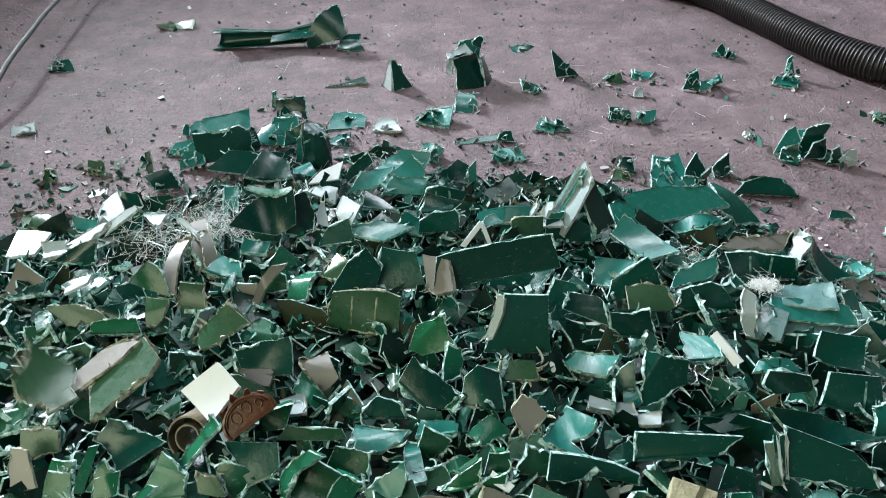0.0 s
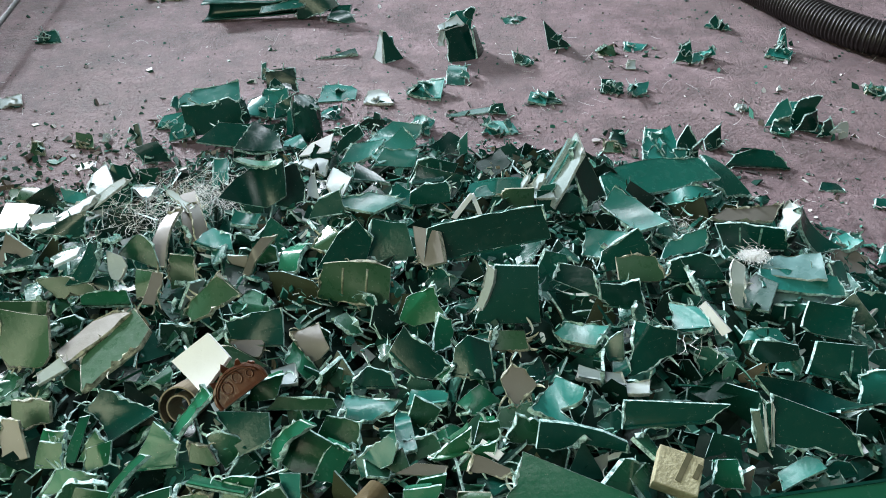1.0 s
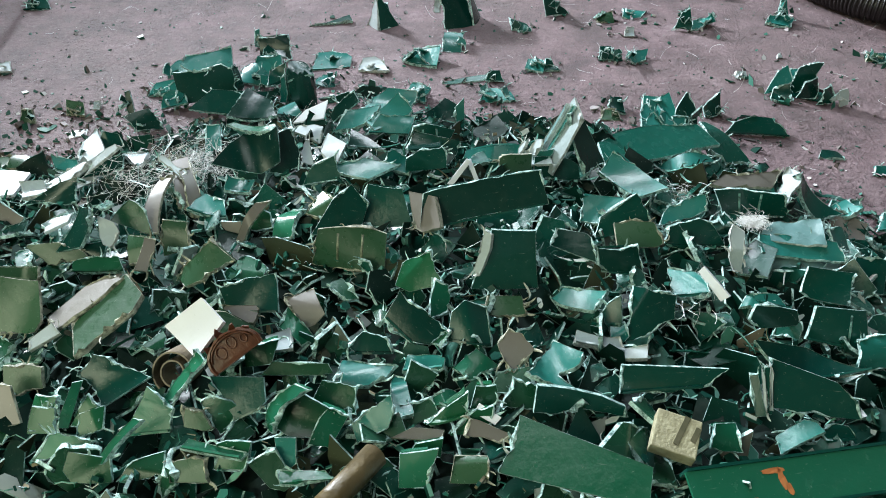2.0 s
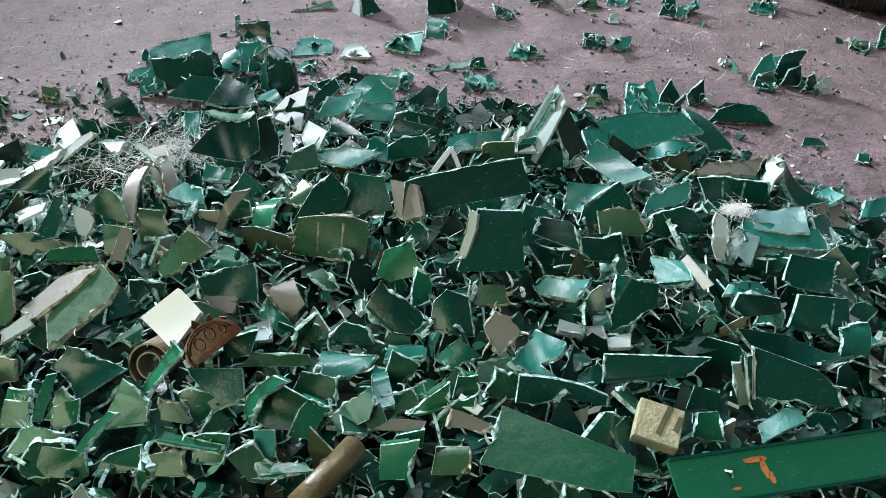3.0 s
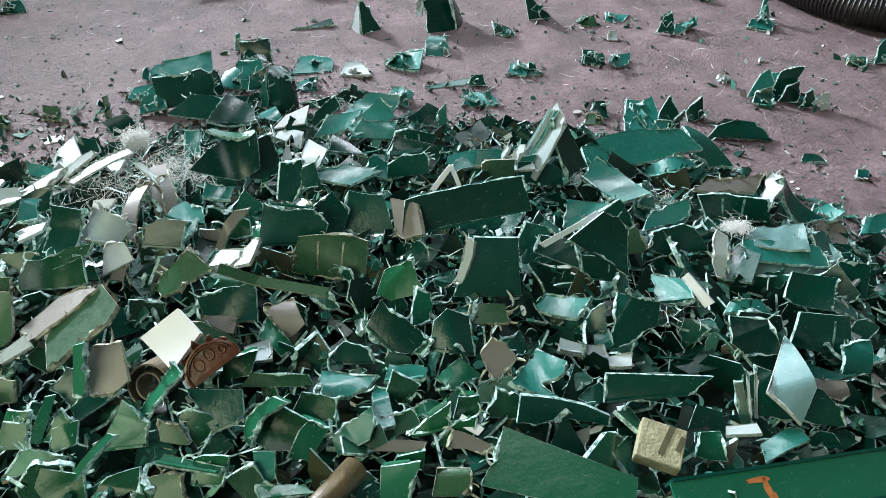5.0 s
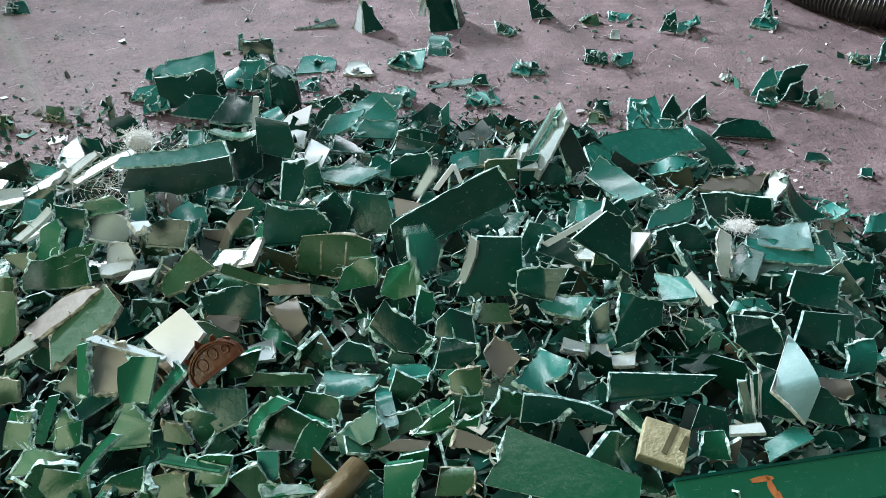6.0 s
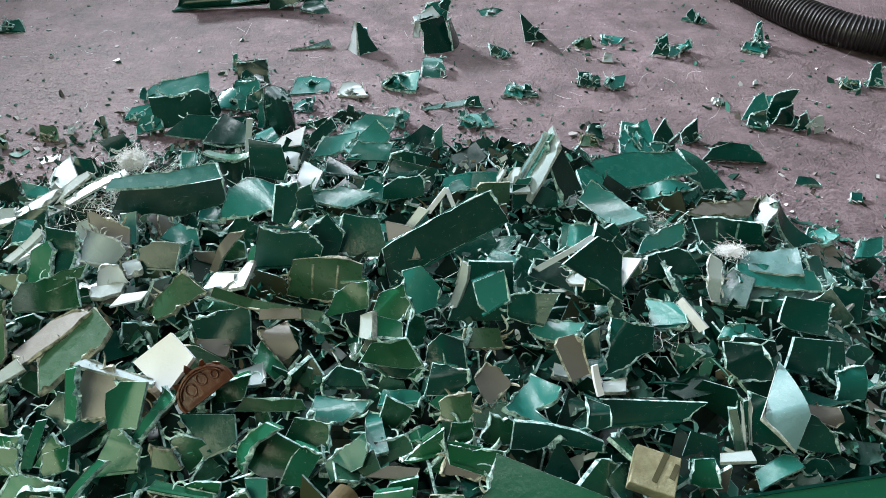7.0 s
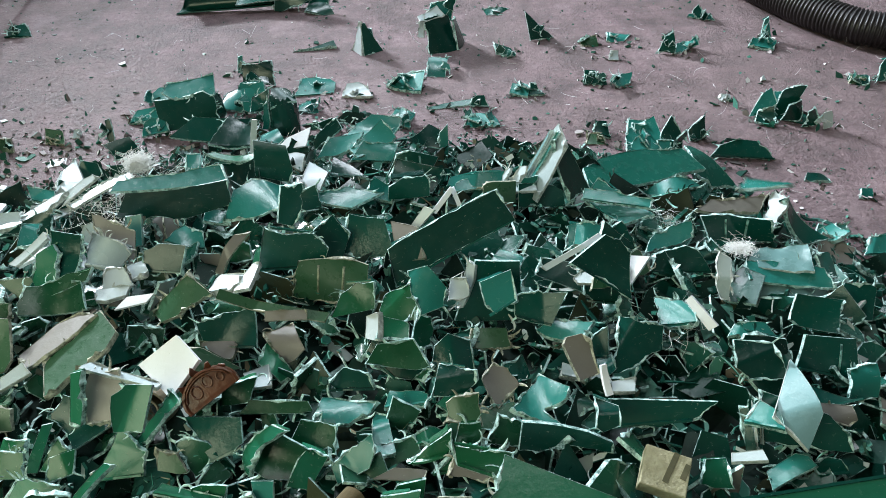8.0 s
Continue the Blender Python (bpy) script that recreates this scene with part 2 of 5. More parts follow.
def fractal(r, amount):
    """A rough line of offsets over 0 to 1, nought at both ends."""
    octaves = []
    for n, a in ((2, 1.0), (5, 0.5), (11, 0.3)):
        octaves.append([0.0] + [r.gauss(0, a * amount) for k in range(n - 1)] + [0.0])

    def at(s):
        total = 0.0
        for knots in octaves:
            g = min(s, 0.9999) * (len(knots) - 1)
            total += knots[int(g)] + (knots[int(g) + 1] - knots[int(g)]) * (g - int(g))
        return total

    return at


def outline(w, h, taper, lean, slant, jag, r, bite=0.0):
    """A broken outline, anticlockwise: chipped corners, bowed and torn edges."""
    c = [(-w / 2, -h / 2), (w / 2, -h / 2), (lean + w * taper / 2, h / 2 + slant), (lean - w * taper / 2, h / 2 - slant)]
    mid = (sum(p[0] for p in c) / 4, sum(p[1] for p in c) / 4)
    if jag > 0.001 and not bite and min(w, h) > 0.012:
        for chance in (0.6, 0.25):
            if r.random() < chance:
                k = r.randrange(len(c))
                p, a, b = c[k], c[k - 1], c[(k + 1) % len(c)]
                f, g = r.uniform(0.12, 0.4), r.uniform(0.12, 0.4)
                c[k:k + 1] = [(p[0] + (a[0] - p[0]) * f, p[1] + (a[1] - p[1]) * f), (p[0] + (b[0] - p[0]) * g, p[1] + (b[1] - p[1]) * g)]
    pts, torn_at = [], []
    for i in range(len(c)):
        (ax, ay), (bx, by) = c[i], c[(i + 1) % len(c)]
        ln = math.hypot(bx - ax, by - ay)
        if ln < 0.003:
            continue
        kind = r.choices(("straight", "bowed", "ragged"), (0.36, 0.16, 0.48))[0] if jag > 0.001 and min(w, h) > 0.012 else "straight"
        curved = bite and i == 1
        rough = fractal(r, 0.045 * min(ln, 0.06))
        bow = r.uniform(-0.035, 0.035) * ln if kind == "bowed" else 0.0
        n = 12 if curved else max(3, min(16, int(ln / 0.004))) if kind == "ragged" else max(2, min(7, int(ln / 0.009)))
        frayed = kind == "ragged" or r.random() < 0.3
        for k in range(n):
            s = k / n
            off = 4 * bow * s * (1 - s)
            if kind == "ragged" and k:
                off += rough(s)
            if curved:
                off -= bite * ln * math.exp(-((s - 0.45) / 0.2) ** 2)
            nx, ny = (by - ay) / ln, -(bx - ax) / ln
            slip = s + (r.uniform(-0.25, 0.25) / n if kind == "ragged" and k else 0)
            pts.append((ax + (bx - ax) * slip + nx * off, ay + (by - ay) * slip + ny * off))
            torn_at.append(frayed)
    return pts, mid, torn_at


def plate_data(pts, mid, thick, bend, twist, ripple, r, fold=0.0, crease=0.0, waves=None):
    """A plate of some thickness over the outline, rolled about one axis and folded along a crease."""
    ca, sa = math.cos(twist), math.sin(twist)
    ph, waves = r.uniform(0, 6), waves or r.uniform(30, 85)

    def lift(x, y):
        u = (x - mid[0]) * ca + (y - mid[1]) * sa
        q = (y - mid[1]) * ca - (x - mid[0]) * sa
        g = u - crease
        bent = g if g > 0.003 else 0.0 if g < -0.003 else (g + 0.003) ** 2 / 0.012
        return fold * bent + bend * u * u + 0.8 * bend * u * q + ripple * math.sin(waves * u + ph) * math.cos(0.7 * waves * q + ph)

    bm = bmesh.new()
    bm.faces.new([bm.verts.new((x, y, 0)) for x, y in pts])
    reach = max(math.hypot(x - mid[0], y - mid[1]) for x, y in pts)
    n = 3 + min(7, int(reach / 0.006))
    cuts = [(ca, sa, reach * (2 * k / n - 1)) for k in range(1, n)] + [(-sa, ca, reach * (2 * k / n - 1)) for k in range(1, n)]
    if fold:
        cuts += [(ca, sa, crease - 0.003), (ca, sa, crease), (ca, sa, crease + 0.003)]
    for cx, cy, d in cuts:
        bmesh.ops.bisect_plane(bm, geom=bm.verts[:] + bm.edges[:] + bm.faces[:], dist=1e-6, plane_co=(mid[0] + cx * d, mid[1] + cy * d, 0), plane_no=(cx, cy, 0))
    bm.verts.index_update()
    flat = [(p.co.x, p.co.y, lift(p.co.x, p.co.y)) for p in bm.verts]
    m = len(flat)
    verts = flat + [(x, y, z - thick) for x, y, z in flat]
    top = [tuple(p.index for p in q.verts) for q in bm.faces]
    if top and sum(q.normal.z if q.normal.length else 0 for q in bm.faces) < 0:
        top = [q[::-1] for q in top]
    faces = top + [tuple(i + m for i in q[::-1]) for q in top]
    seen = {(q[i], q[(i + 1) % len(q)]) for q in top for i in range(len(q))}
    flats = len(faces)
    faces += [(b, a, a + m, b + m) for a, b in sorted(seen) if (b, a) not in seen]
    bm.free()
    return verts, faces, lift, [0] * flats + [1] * (len(faces) - flats)


def rim_data(pts, mid, thick, lift, r, torn_at):
    """The stretched, frayed lip that tearing left on some of the edges, with loose tatters."""
    n = len(pts)
    verts, faces = [], []
    tatters = []
    swell = r.uniform(0, 6)
    for i, ((x, y), frayed) in enumerate(zip(pts, torn_at)):
        k = max(0.0, 0.6 + 1.1 * math.sin(swell + i * 0.5) + r.gauss(0, 0.5)) if frayed else 0.0
        wd, up = 0.0002 + k * r.uniform(0.0004, 0.0019), 0.0001 + k * r.uniform(0.0003, 0.0016)
        if frayed and r.random() < 0.16:
            up += r.uniform(0.001, 0.006)
        dx, dy = x - mid[0], y - mid[1]
        d = math.hypot(dx, dy) + 1e-6
        z = lift(x, y)
        out = 0.0002 + k * r.uniform(0.0002, 0.0020)
        verts += [(x - dx / d * wd, y - dy / d * wd, z + 0.0004), (x, y, z + up), (x + dx / d * out, y + dy / d * out, z - thick * 0.4), (x, y, z - thick - 0.0004)]
        if frayed and r.random() < 0.16:
            tatters.append((x, y, z, dx / d, dy / d))
    for i in range(n):
        o, p = 4 * i, 4 * ((i + 1) % n)
        for k in range(4):
            faces.append((o + k, o + (k + 1) % 4, p + (k + 1) % 4, p + k))
    for x, y, z, dx, dy in tatters:
        step, curl, side, wide = r.uniform(0.0015, 0.0045), r.uniform(-0.2, 0.9), r.gauss(0, 0.7), r.uniform(0.0006, 0.0018)
        path, a, b = [], r.uniform(-0.3, 0.5), 0.0
        px, py, pz = x, y, z - thick * 0.4
        for k in range(5):
            path.append((px, py, pz))
            ox, oy = dx * math.cos(b) - dy * math.sin(b), dy * math.cos(b) + dx * math.sin(b)
            px, py, pz = px + ox * step * math.cos(a), py + oy * step * math.cos(a), pz + step * math.sin(a)
            a, b = a + curl * 0.6, b + side * 0.4
        v, f = tube_data(path, [wide, wide * 0.9, wide * 0.8, wide * 0.6, 0.0003], 4, 0.5)
        o = len(verts)
        verts += v
        faces += [tuple(i + o for i in q) for q in f]
    return verts, faces


def edge_of(colour):
    return "n" if colour in "on" else "w" if colour in "wpW" else "g"


def torn_plate(colour, size, r, bend=0.5, thick=0.0035, ripple=0.0004, twist=0.3, fold=0.0, bite=0.0, waves=None):
    """Meshes of a broken plate and of its frayed edge."""
    pts, mid, torn_at = outline(*size, 0.0004 if colour == "W" else 0.0008 if colour == "p" else 0.0015, r, bite)
    verts, faces, lift, slots = plate_data(pts, mid, thick, bend, twist, ripple, r, fold, r.uniform(-0.1, 0.25) * max(size[:2]), waves)
    body = mesh_of("plate", verts, faces, [PLASTIC[colour], PLASTIC["W"] if colour == "W" else CUT[edge_of(colour)]], "soft", slots)
    verts, faces = rim_data(pts, mid, thick, lift, r, torn_at)
    return body, mesh_of("torn_edge", verts, faces, [EDGE[edge_of(colour)]]), lift


def shard(colour, x, y, z, rx, ry, rz, w, h, taper, lean, slant, bite=0.0, bend=None, thick=None, rib=False, box=False, ripple=None):
    size = max(w, h)
    thick = thick or rng.uniform(0.0030, 0.0066)
    flat = bend is not None
    if bend is None:
        bend = rng.choice((-1, 1)) * rng.uniform(0.08, 0.6) / size * (0.3 if colour == "W" or min(w, h) < 0.022 else 1)
    fold = 0.0
    if colour != "W" and bite == 0 and not flat and rng.random() < 0.4:
        fold = rng.choice((-1, -1, 1)) * rng.uniform(0.25, 0.8)
    if ripple is None:
        ripple = 0.0 if colour == "W" else rng.uniform(0.0003, 0.0016)
    body, edge, lift = torn_plate(colour, (w, h, taper, lean, slant), rng, bend, thick, ripple, rng.uniform(0, 3), fold, bite, 260 if ripple == 0.0014 else None)
    ob = new("plastic_shard", body)
    ob.matrix_basis = pose(x, y, z, rx, ry, rz)
    tagged(ob, LABELS[colour][1 if rib else 0], "plastic shard", "shards of the heap")
    if colour != "W":
        part("torn_edge", edge, ob, label="pale frayed edge")
    if z < 0.03 and size < 0.085 and y > 1.15 and colour != "W":
        # small torn pieces that still hang on it
        for k in range(rng.randint(1, 3)):
            s = size * rng.uniform(0.25, 0.5)
            piece, fray, _ = torn_plate(colour if rng.random() < 0.7 else "g", (s, s * rng.uniform(0.5, 1.0), rng.uniform(0.3, 1.0), 0, s * rng.uniform(-0.2, 0.2)), rng, rng.uniform(-8, 8), 0.0026)
            m = pose(rng.uniform(-0.4, 0.4) * w, rng.uniform(-0.4, 0.3) * h, s * 0.25, rng.gauss(30, 40), rng.gauss(0, 30), rng.uniform(0, 360))
            part("torn_edge", fray, part("torn_piece", piece, ob, m), label="pale frayed edge")
    if colour in "gtelow" and min(w, h) > 0.010 and (box or rng.random() < 0.6):
        # a folded flange along the upper edge
        deep, tw = rng.uniform(0.014, 0.026) if box else rng.uniform(0.005, 0.014), w * taper
        if tw > 0.010:
            x0, x1 = lean - tw * 0.46, lean + tw * rng.uniform(0.2, 0.46)
            lean_back = rng.uniform(-0.3, 0.25)
            v = []
            for k in range(5):
                s = k / 4
                fx, fy = x0 + (x1 - x0) * s, h / 2 - slant + 2 * slant * ((x0 + (x1 - x0) * s - lean) / tw + 0.5) - 0.0012
                fz = lift(fx, fy) - thick * 0.5
                dd = deep * rng.uniform(0.75, 1.15)
                v += [(fx, fy, fz), (fx, fy + lean_back * dd, fz - dd), (fx, fy + 0.0022, fz), (fx, fy + 0.0022 + lean_back * dd, fz - dd)]
            f = []
            for k in range(4):
                o = 4 * k
                f += [(o, o + 1, o + 5, o + 4), (o + 2, o + 6, o + 7, o + 3), (o, o + 4, o + 6, o + 2), (o + 1, o + 3, o + 7, o + 5)]
            f += [(0, 2, 3, 1), (16, 17, 19, 18)]
            part("flange", mesh_of("flange", v, f, [PLASTIC[colour]]), ob)
    if colour in "gtelw" and w > 0.03 and rng.random() < 0.4:
        # a lip turned up along the lower edge
        high = rng.uniform(0.002, 0.005)
        v = []
        for k in range(6):
            fx, fy = -w * 0.47 + w * 0.94 * k / 5, -h / 2 + 0.0012
            fz, dd = lift(fx, fy), high * rng.uniform(0.7, 1.2)
            v += [(fx, fy, fz - 0.001), (fx, fy - 0.001, fz + dd), (fx, fy + 0.0020, fz - 0.001), (fx, fy + 0.0012, fz + dd)]
        f = []
        for k in range(5):
            o = 4 * k
            f += [(o, o + 4, o + 5, o + 1), (o + 2, o + 3, o + 7, o + 6), (o, o + 2, o + 6, o + 4), (o + 1, o + 5, o + 7, o + 3)]
        f += [(0, 1, 3, 2), (20, 22, 23, 21)]
        part("turned_lip", mesh_of("turned_lip", v, f, [PLASTIC[colour]]), ob)
    if rib:
        for k in (-0.16, 0.16):
            if rng.random() < 0.75:
                rx0, hh = k * w + lean * 0.5, h * 0.36
                v, f = tube_data([(rx0, -hh, lift(rx0, -hh) - 0.0005), (rx0, 0, lift(rx0, 0) - 0.0005), (rx0, hh, lift(rx0, hh) - 0.0005)], [0.0018] * 3, 6)
                part("rib", mesh_of("rib", v, f, [CUT[edge_of(colour)]], True), ob, label="pale raised rib")
    return ob


def plates(name, label, category, at, rows, seed):
    """A broken-off piece of several plates that meet; rows: part, colour, pose, size, and what torn_plate takes."""
    r = random.Random(seed)
    root = new(name)
    root.matrix_basis = pose(*at)
    tagged(root, label, category)
    for piece, colour, m, size, *more in rows:
        body, edge, _ = torn_plate(colour, size, r, **(more[0] if more else {}))
        part("torn_edge", edge, part(piece, body, root, pose(*m)), label="pale frayed edge")
    return root


def falls(ob, t):
    """The shard drops onto the heap at t seconds."""
    FALLS.append((ob, t, rng.uniform(-1, 1), rng.uniform(-1, 1), rng.uniform(0.6, 1.0)))
    return ob


def nudged(ob, t):
    """The shard lies in the heap and is struck at t seconds."""
    NUDGES.append((ob, t, rng.uniform(0.6, 1.0)))
    return ob


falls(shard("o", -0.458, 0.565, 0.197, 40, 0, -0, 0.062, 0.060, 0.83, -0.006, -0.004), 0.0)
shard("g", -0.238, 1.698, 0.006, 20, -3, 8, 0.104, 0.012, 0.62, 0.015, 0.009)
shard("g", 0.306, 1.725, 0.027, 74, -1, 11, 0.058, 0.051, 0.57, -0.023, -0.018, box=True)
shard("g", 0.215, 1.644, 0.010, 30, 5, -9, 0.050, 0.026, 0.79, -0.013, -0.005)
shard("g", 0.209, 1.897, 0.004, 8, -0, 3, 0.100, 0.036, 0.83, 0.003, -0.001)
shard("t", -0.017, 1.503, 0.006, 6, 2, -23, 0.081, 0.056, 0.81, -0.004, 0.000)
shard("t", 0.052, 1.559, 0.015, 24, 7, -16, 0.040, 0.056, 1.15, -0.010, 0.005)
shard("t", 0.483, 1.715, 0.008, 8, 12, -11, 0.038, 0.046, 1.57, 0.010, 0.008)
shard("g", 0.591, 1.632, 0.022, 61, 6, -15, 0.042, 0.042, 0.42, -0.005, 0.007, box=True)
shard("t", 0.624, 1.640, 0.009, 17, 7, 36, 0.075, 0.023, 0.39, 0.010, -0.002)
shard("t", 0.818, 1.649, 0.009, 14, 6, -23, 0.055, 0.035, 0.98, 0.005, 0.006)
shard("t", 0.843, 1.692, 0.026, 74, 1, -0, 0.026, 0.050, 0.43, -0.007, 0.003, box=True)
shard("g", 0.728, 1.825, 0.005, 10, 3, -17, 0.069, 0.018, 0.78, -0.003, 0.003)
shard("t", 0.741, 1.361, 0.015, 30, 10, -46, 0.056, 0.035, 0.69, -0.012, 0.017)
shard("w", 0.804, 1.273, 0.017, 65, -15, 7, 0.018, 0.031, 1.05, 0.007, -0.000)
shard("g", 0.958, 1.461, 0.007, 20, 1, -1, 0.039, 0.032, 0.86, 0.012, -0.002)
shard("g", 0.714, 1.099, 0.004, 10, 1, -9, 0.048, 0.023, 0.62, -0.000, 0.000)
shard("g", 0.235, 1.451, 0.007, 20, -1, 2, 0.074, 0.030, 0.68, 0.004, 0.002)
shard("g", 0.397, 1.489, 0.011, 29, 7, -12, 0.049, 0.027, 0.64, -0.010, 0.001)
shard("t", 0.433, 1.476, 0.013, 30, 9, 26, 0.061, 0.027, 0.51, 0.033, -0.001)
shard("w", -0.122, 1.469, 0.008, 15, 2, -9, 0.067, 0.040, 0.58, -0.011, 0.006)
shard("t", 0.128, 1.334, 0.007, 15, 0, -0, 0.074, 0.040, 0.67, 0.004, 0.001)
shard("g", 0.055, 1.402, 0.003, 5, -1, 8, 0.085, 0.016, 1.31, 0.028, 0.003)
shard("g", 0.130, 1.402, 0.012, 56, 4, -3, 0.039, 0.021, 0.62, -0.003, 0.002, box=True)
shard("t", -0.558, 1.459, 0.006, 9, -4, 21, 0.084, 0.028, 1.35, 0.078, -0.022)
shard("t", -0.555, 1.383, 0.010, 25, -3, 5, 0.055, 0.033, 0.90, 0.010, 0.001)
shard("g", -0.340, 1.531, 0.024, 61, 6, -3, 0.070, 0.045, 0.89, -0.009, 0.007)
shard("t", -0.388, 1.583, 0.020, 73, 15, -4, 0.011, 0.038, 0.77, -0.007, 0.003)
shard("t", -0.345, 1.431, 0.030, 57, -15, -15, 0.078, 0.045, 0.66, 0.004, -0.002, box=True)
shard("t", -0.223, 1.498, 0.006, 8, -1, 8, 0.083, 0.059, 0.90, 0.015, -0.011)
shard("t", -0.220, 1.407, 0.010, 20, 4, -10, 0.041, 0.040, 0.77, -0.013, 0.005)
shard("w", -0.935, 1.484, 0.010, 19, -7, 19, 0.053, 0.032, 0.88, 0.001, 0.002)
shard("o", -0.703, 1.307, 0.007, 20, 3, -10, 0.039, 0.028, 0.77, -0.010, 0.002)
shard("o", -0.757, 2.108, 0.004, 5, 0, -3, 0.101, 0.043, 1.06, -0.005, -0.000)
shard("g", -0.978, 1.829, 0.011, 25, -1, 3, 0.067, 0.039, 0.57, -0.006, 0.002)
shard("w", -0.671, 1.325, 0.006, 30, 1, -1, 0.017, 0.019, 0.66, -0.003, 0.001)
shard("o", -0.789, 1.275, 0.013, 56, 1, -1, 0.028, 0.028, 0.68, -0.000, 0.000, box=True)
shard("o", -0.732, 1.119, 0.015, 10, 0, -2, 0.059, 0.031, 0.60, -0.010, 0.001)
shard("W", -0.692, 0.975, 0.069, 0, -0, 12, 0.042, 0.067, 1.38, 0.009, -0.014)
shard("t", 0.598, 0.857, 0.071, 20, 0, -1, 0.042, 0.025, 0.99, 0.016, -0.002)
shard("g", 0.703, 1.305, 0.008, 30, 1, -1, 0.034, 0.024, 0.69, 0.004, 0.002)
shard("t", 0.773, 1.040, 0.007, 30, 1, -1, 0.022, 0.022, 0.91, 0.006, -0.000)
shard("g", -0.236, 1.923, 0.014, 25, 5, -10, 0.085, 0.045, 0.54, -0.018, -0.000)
shard("w", -0.581, 1.069, 0.069, 3, -14, 22, 0.045, 0.073, 0.87, -0.005, 0.014)
shard("g", -0.561, 1.097, 0.064, 51, -3, 50, 0.033, 0.033, 0.76, 0.007, -0.012)
shard("w", -0.489, 0.993, 0.095, 1, -10, -3, 0.057, 0.050, 0.95, 0.000, -0.004)
shard("W", -0.682, 1.228, 0.002, 0, -0, 18, 0.035, 0.022, 0.86, 0.005, 0.001)
shard("g", -0.544, 1.240, 0.019, 51, 8, 20, 0.052, 0.036, 0.92, -0.020, 0.006)
shard("g", -0.601, 1.293, 0.024, 65, -15, 7, 0.015, 0.048, 0.64, 0.013, -0.000)
shard("o", -0.754, 1.130, 0.003, 5, 0, -2, 0.060, 0.035, 0.65, -0.018, 0.004)
shard("g", -0.556, 0.868, 0.125, 40, -2, 2, 0.075, 0.033, 0.37, 0.023, 0.004)
shard("w", -0.615, 0.934, 0.087, 2, -2, 15, 0.030, 0.021, 1.06, -0.004, 0.006)
shard("w", -0.539, 0.928, 0.102, 22, 3, 45, 0.027, 0.016, 1.47, 0.014, 0.001)
shard("W", -0.510, 0.769, 0.145, 13, -8, 33, 0.032, 0.009, 1.14, 0.007, 0.001)
falls(shard("g", -0.460, 0.714, 0.176, 39, -24, -10, 0.032, 0.047, 0.95, 0.032, -0.006), 0.62)
falls(shard("w", -0.409, 0.708, 0.176, 37, 20, -9, 0.013, 0.030, 2.44, -0.007, -0.001), 0.66)
shard("e", -0.391, 0.753, 0.168, 43, 14, -15, 0.057, 0.033, 0.44, -0.009, -0.001)
shard("o", -0.459, 0.696, 0.158, 45, -2, 2, 0.059, 0.026, 0.83, -0.031, 0.001)
shard("e", -0.416, 0.670, 0.158, 20, 0, -0, 0.063, 0.018, 0.88, -0.007, 0.003)
shard("g", -0.436, 0.697, 0.158, 40, -1, 1, 0.034, 0.024, 1.06, 0.002, 0.003)
shard("o", -0.372, 0.686, 0.168, 45, 1, -1, 0.019, 0.035, 1.64, -0.000, -0.002)
falls(shard("n", -0.353, 0.660, 0.183, 40, 24, 10, 0.015, 0.040, 1.02, 0.005, 0.000), 0.85)
shard("o", -0.333, 0.703, 0.173, 47, -12, 11, 0.037, 0.037, 0.77, 0.009, -0.006)
shard("o", -0.291, 0.638, 0.189, 37, 1, -35, 0.041, 0.057, 0.80, 0.027, -0.004)
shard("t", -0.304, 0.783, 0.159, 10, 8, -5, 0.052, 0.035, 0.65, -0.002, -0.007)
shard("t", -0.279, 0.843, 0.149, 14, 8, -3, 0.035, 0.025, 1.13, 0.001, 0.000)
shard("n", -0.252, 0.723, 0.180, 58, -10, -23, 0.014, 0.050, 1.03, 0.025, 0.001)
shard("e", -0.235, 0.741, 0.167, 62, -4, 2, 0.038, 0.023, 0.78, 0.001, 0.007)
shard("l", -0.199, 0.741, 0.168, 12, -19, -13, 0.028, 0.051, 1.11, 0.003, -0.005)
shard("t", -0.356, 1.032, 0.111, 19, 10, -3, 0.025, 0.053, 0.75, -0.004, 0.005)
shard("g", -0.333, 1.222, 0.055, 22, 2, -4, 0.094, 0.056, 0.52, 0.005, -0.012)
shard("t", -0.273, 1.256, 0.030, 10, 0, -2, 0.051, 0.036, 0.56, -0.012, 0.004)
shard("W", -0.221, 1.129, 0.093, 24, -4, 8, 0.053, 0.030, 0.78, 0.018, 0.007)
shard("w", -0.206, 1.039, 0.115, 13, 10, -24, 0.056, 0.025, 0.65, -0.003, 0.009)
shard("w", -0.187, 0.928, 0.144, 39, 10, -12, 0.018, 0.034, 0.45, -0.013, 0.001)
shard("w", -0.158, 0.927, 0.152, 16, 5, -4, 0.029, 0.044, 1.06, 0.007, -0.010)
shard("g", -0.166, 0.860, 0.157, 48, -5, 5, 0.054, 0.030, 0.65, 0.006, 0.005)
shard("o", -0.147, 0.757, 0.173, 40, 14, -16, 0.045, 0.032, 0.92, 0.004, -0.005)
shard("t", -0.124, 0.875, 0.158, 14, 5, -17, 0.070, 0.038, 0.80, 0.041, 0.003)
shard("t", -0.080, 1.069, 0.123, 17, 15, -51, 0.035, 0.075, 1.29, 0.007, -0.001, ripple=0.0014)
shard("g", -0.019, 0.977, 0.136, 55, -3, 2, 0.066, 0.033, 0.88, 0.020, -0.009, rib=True)
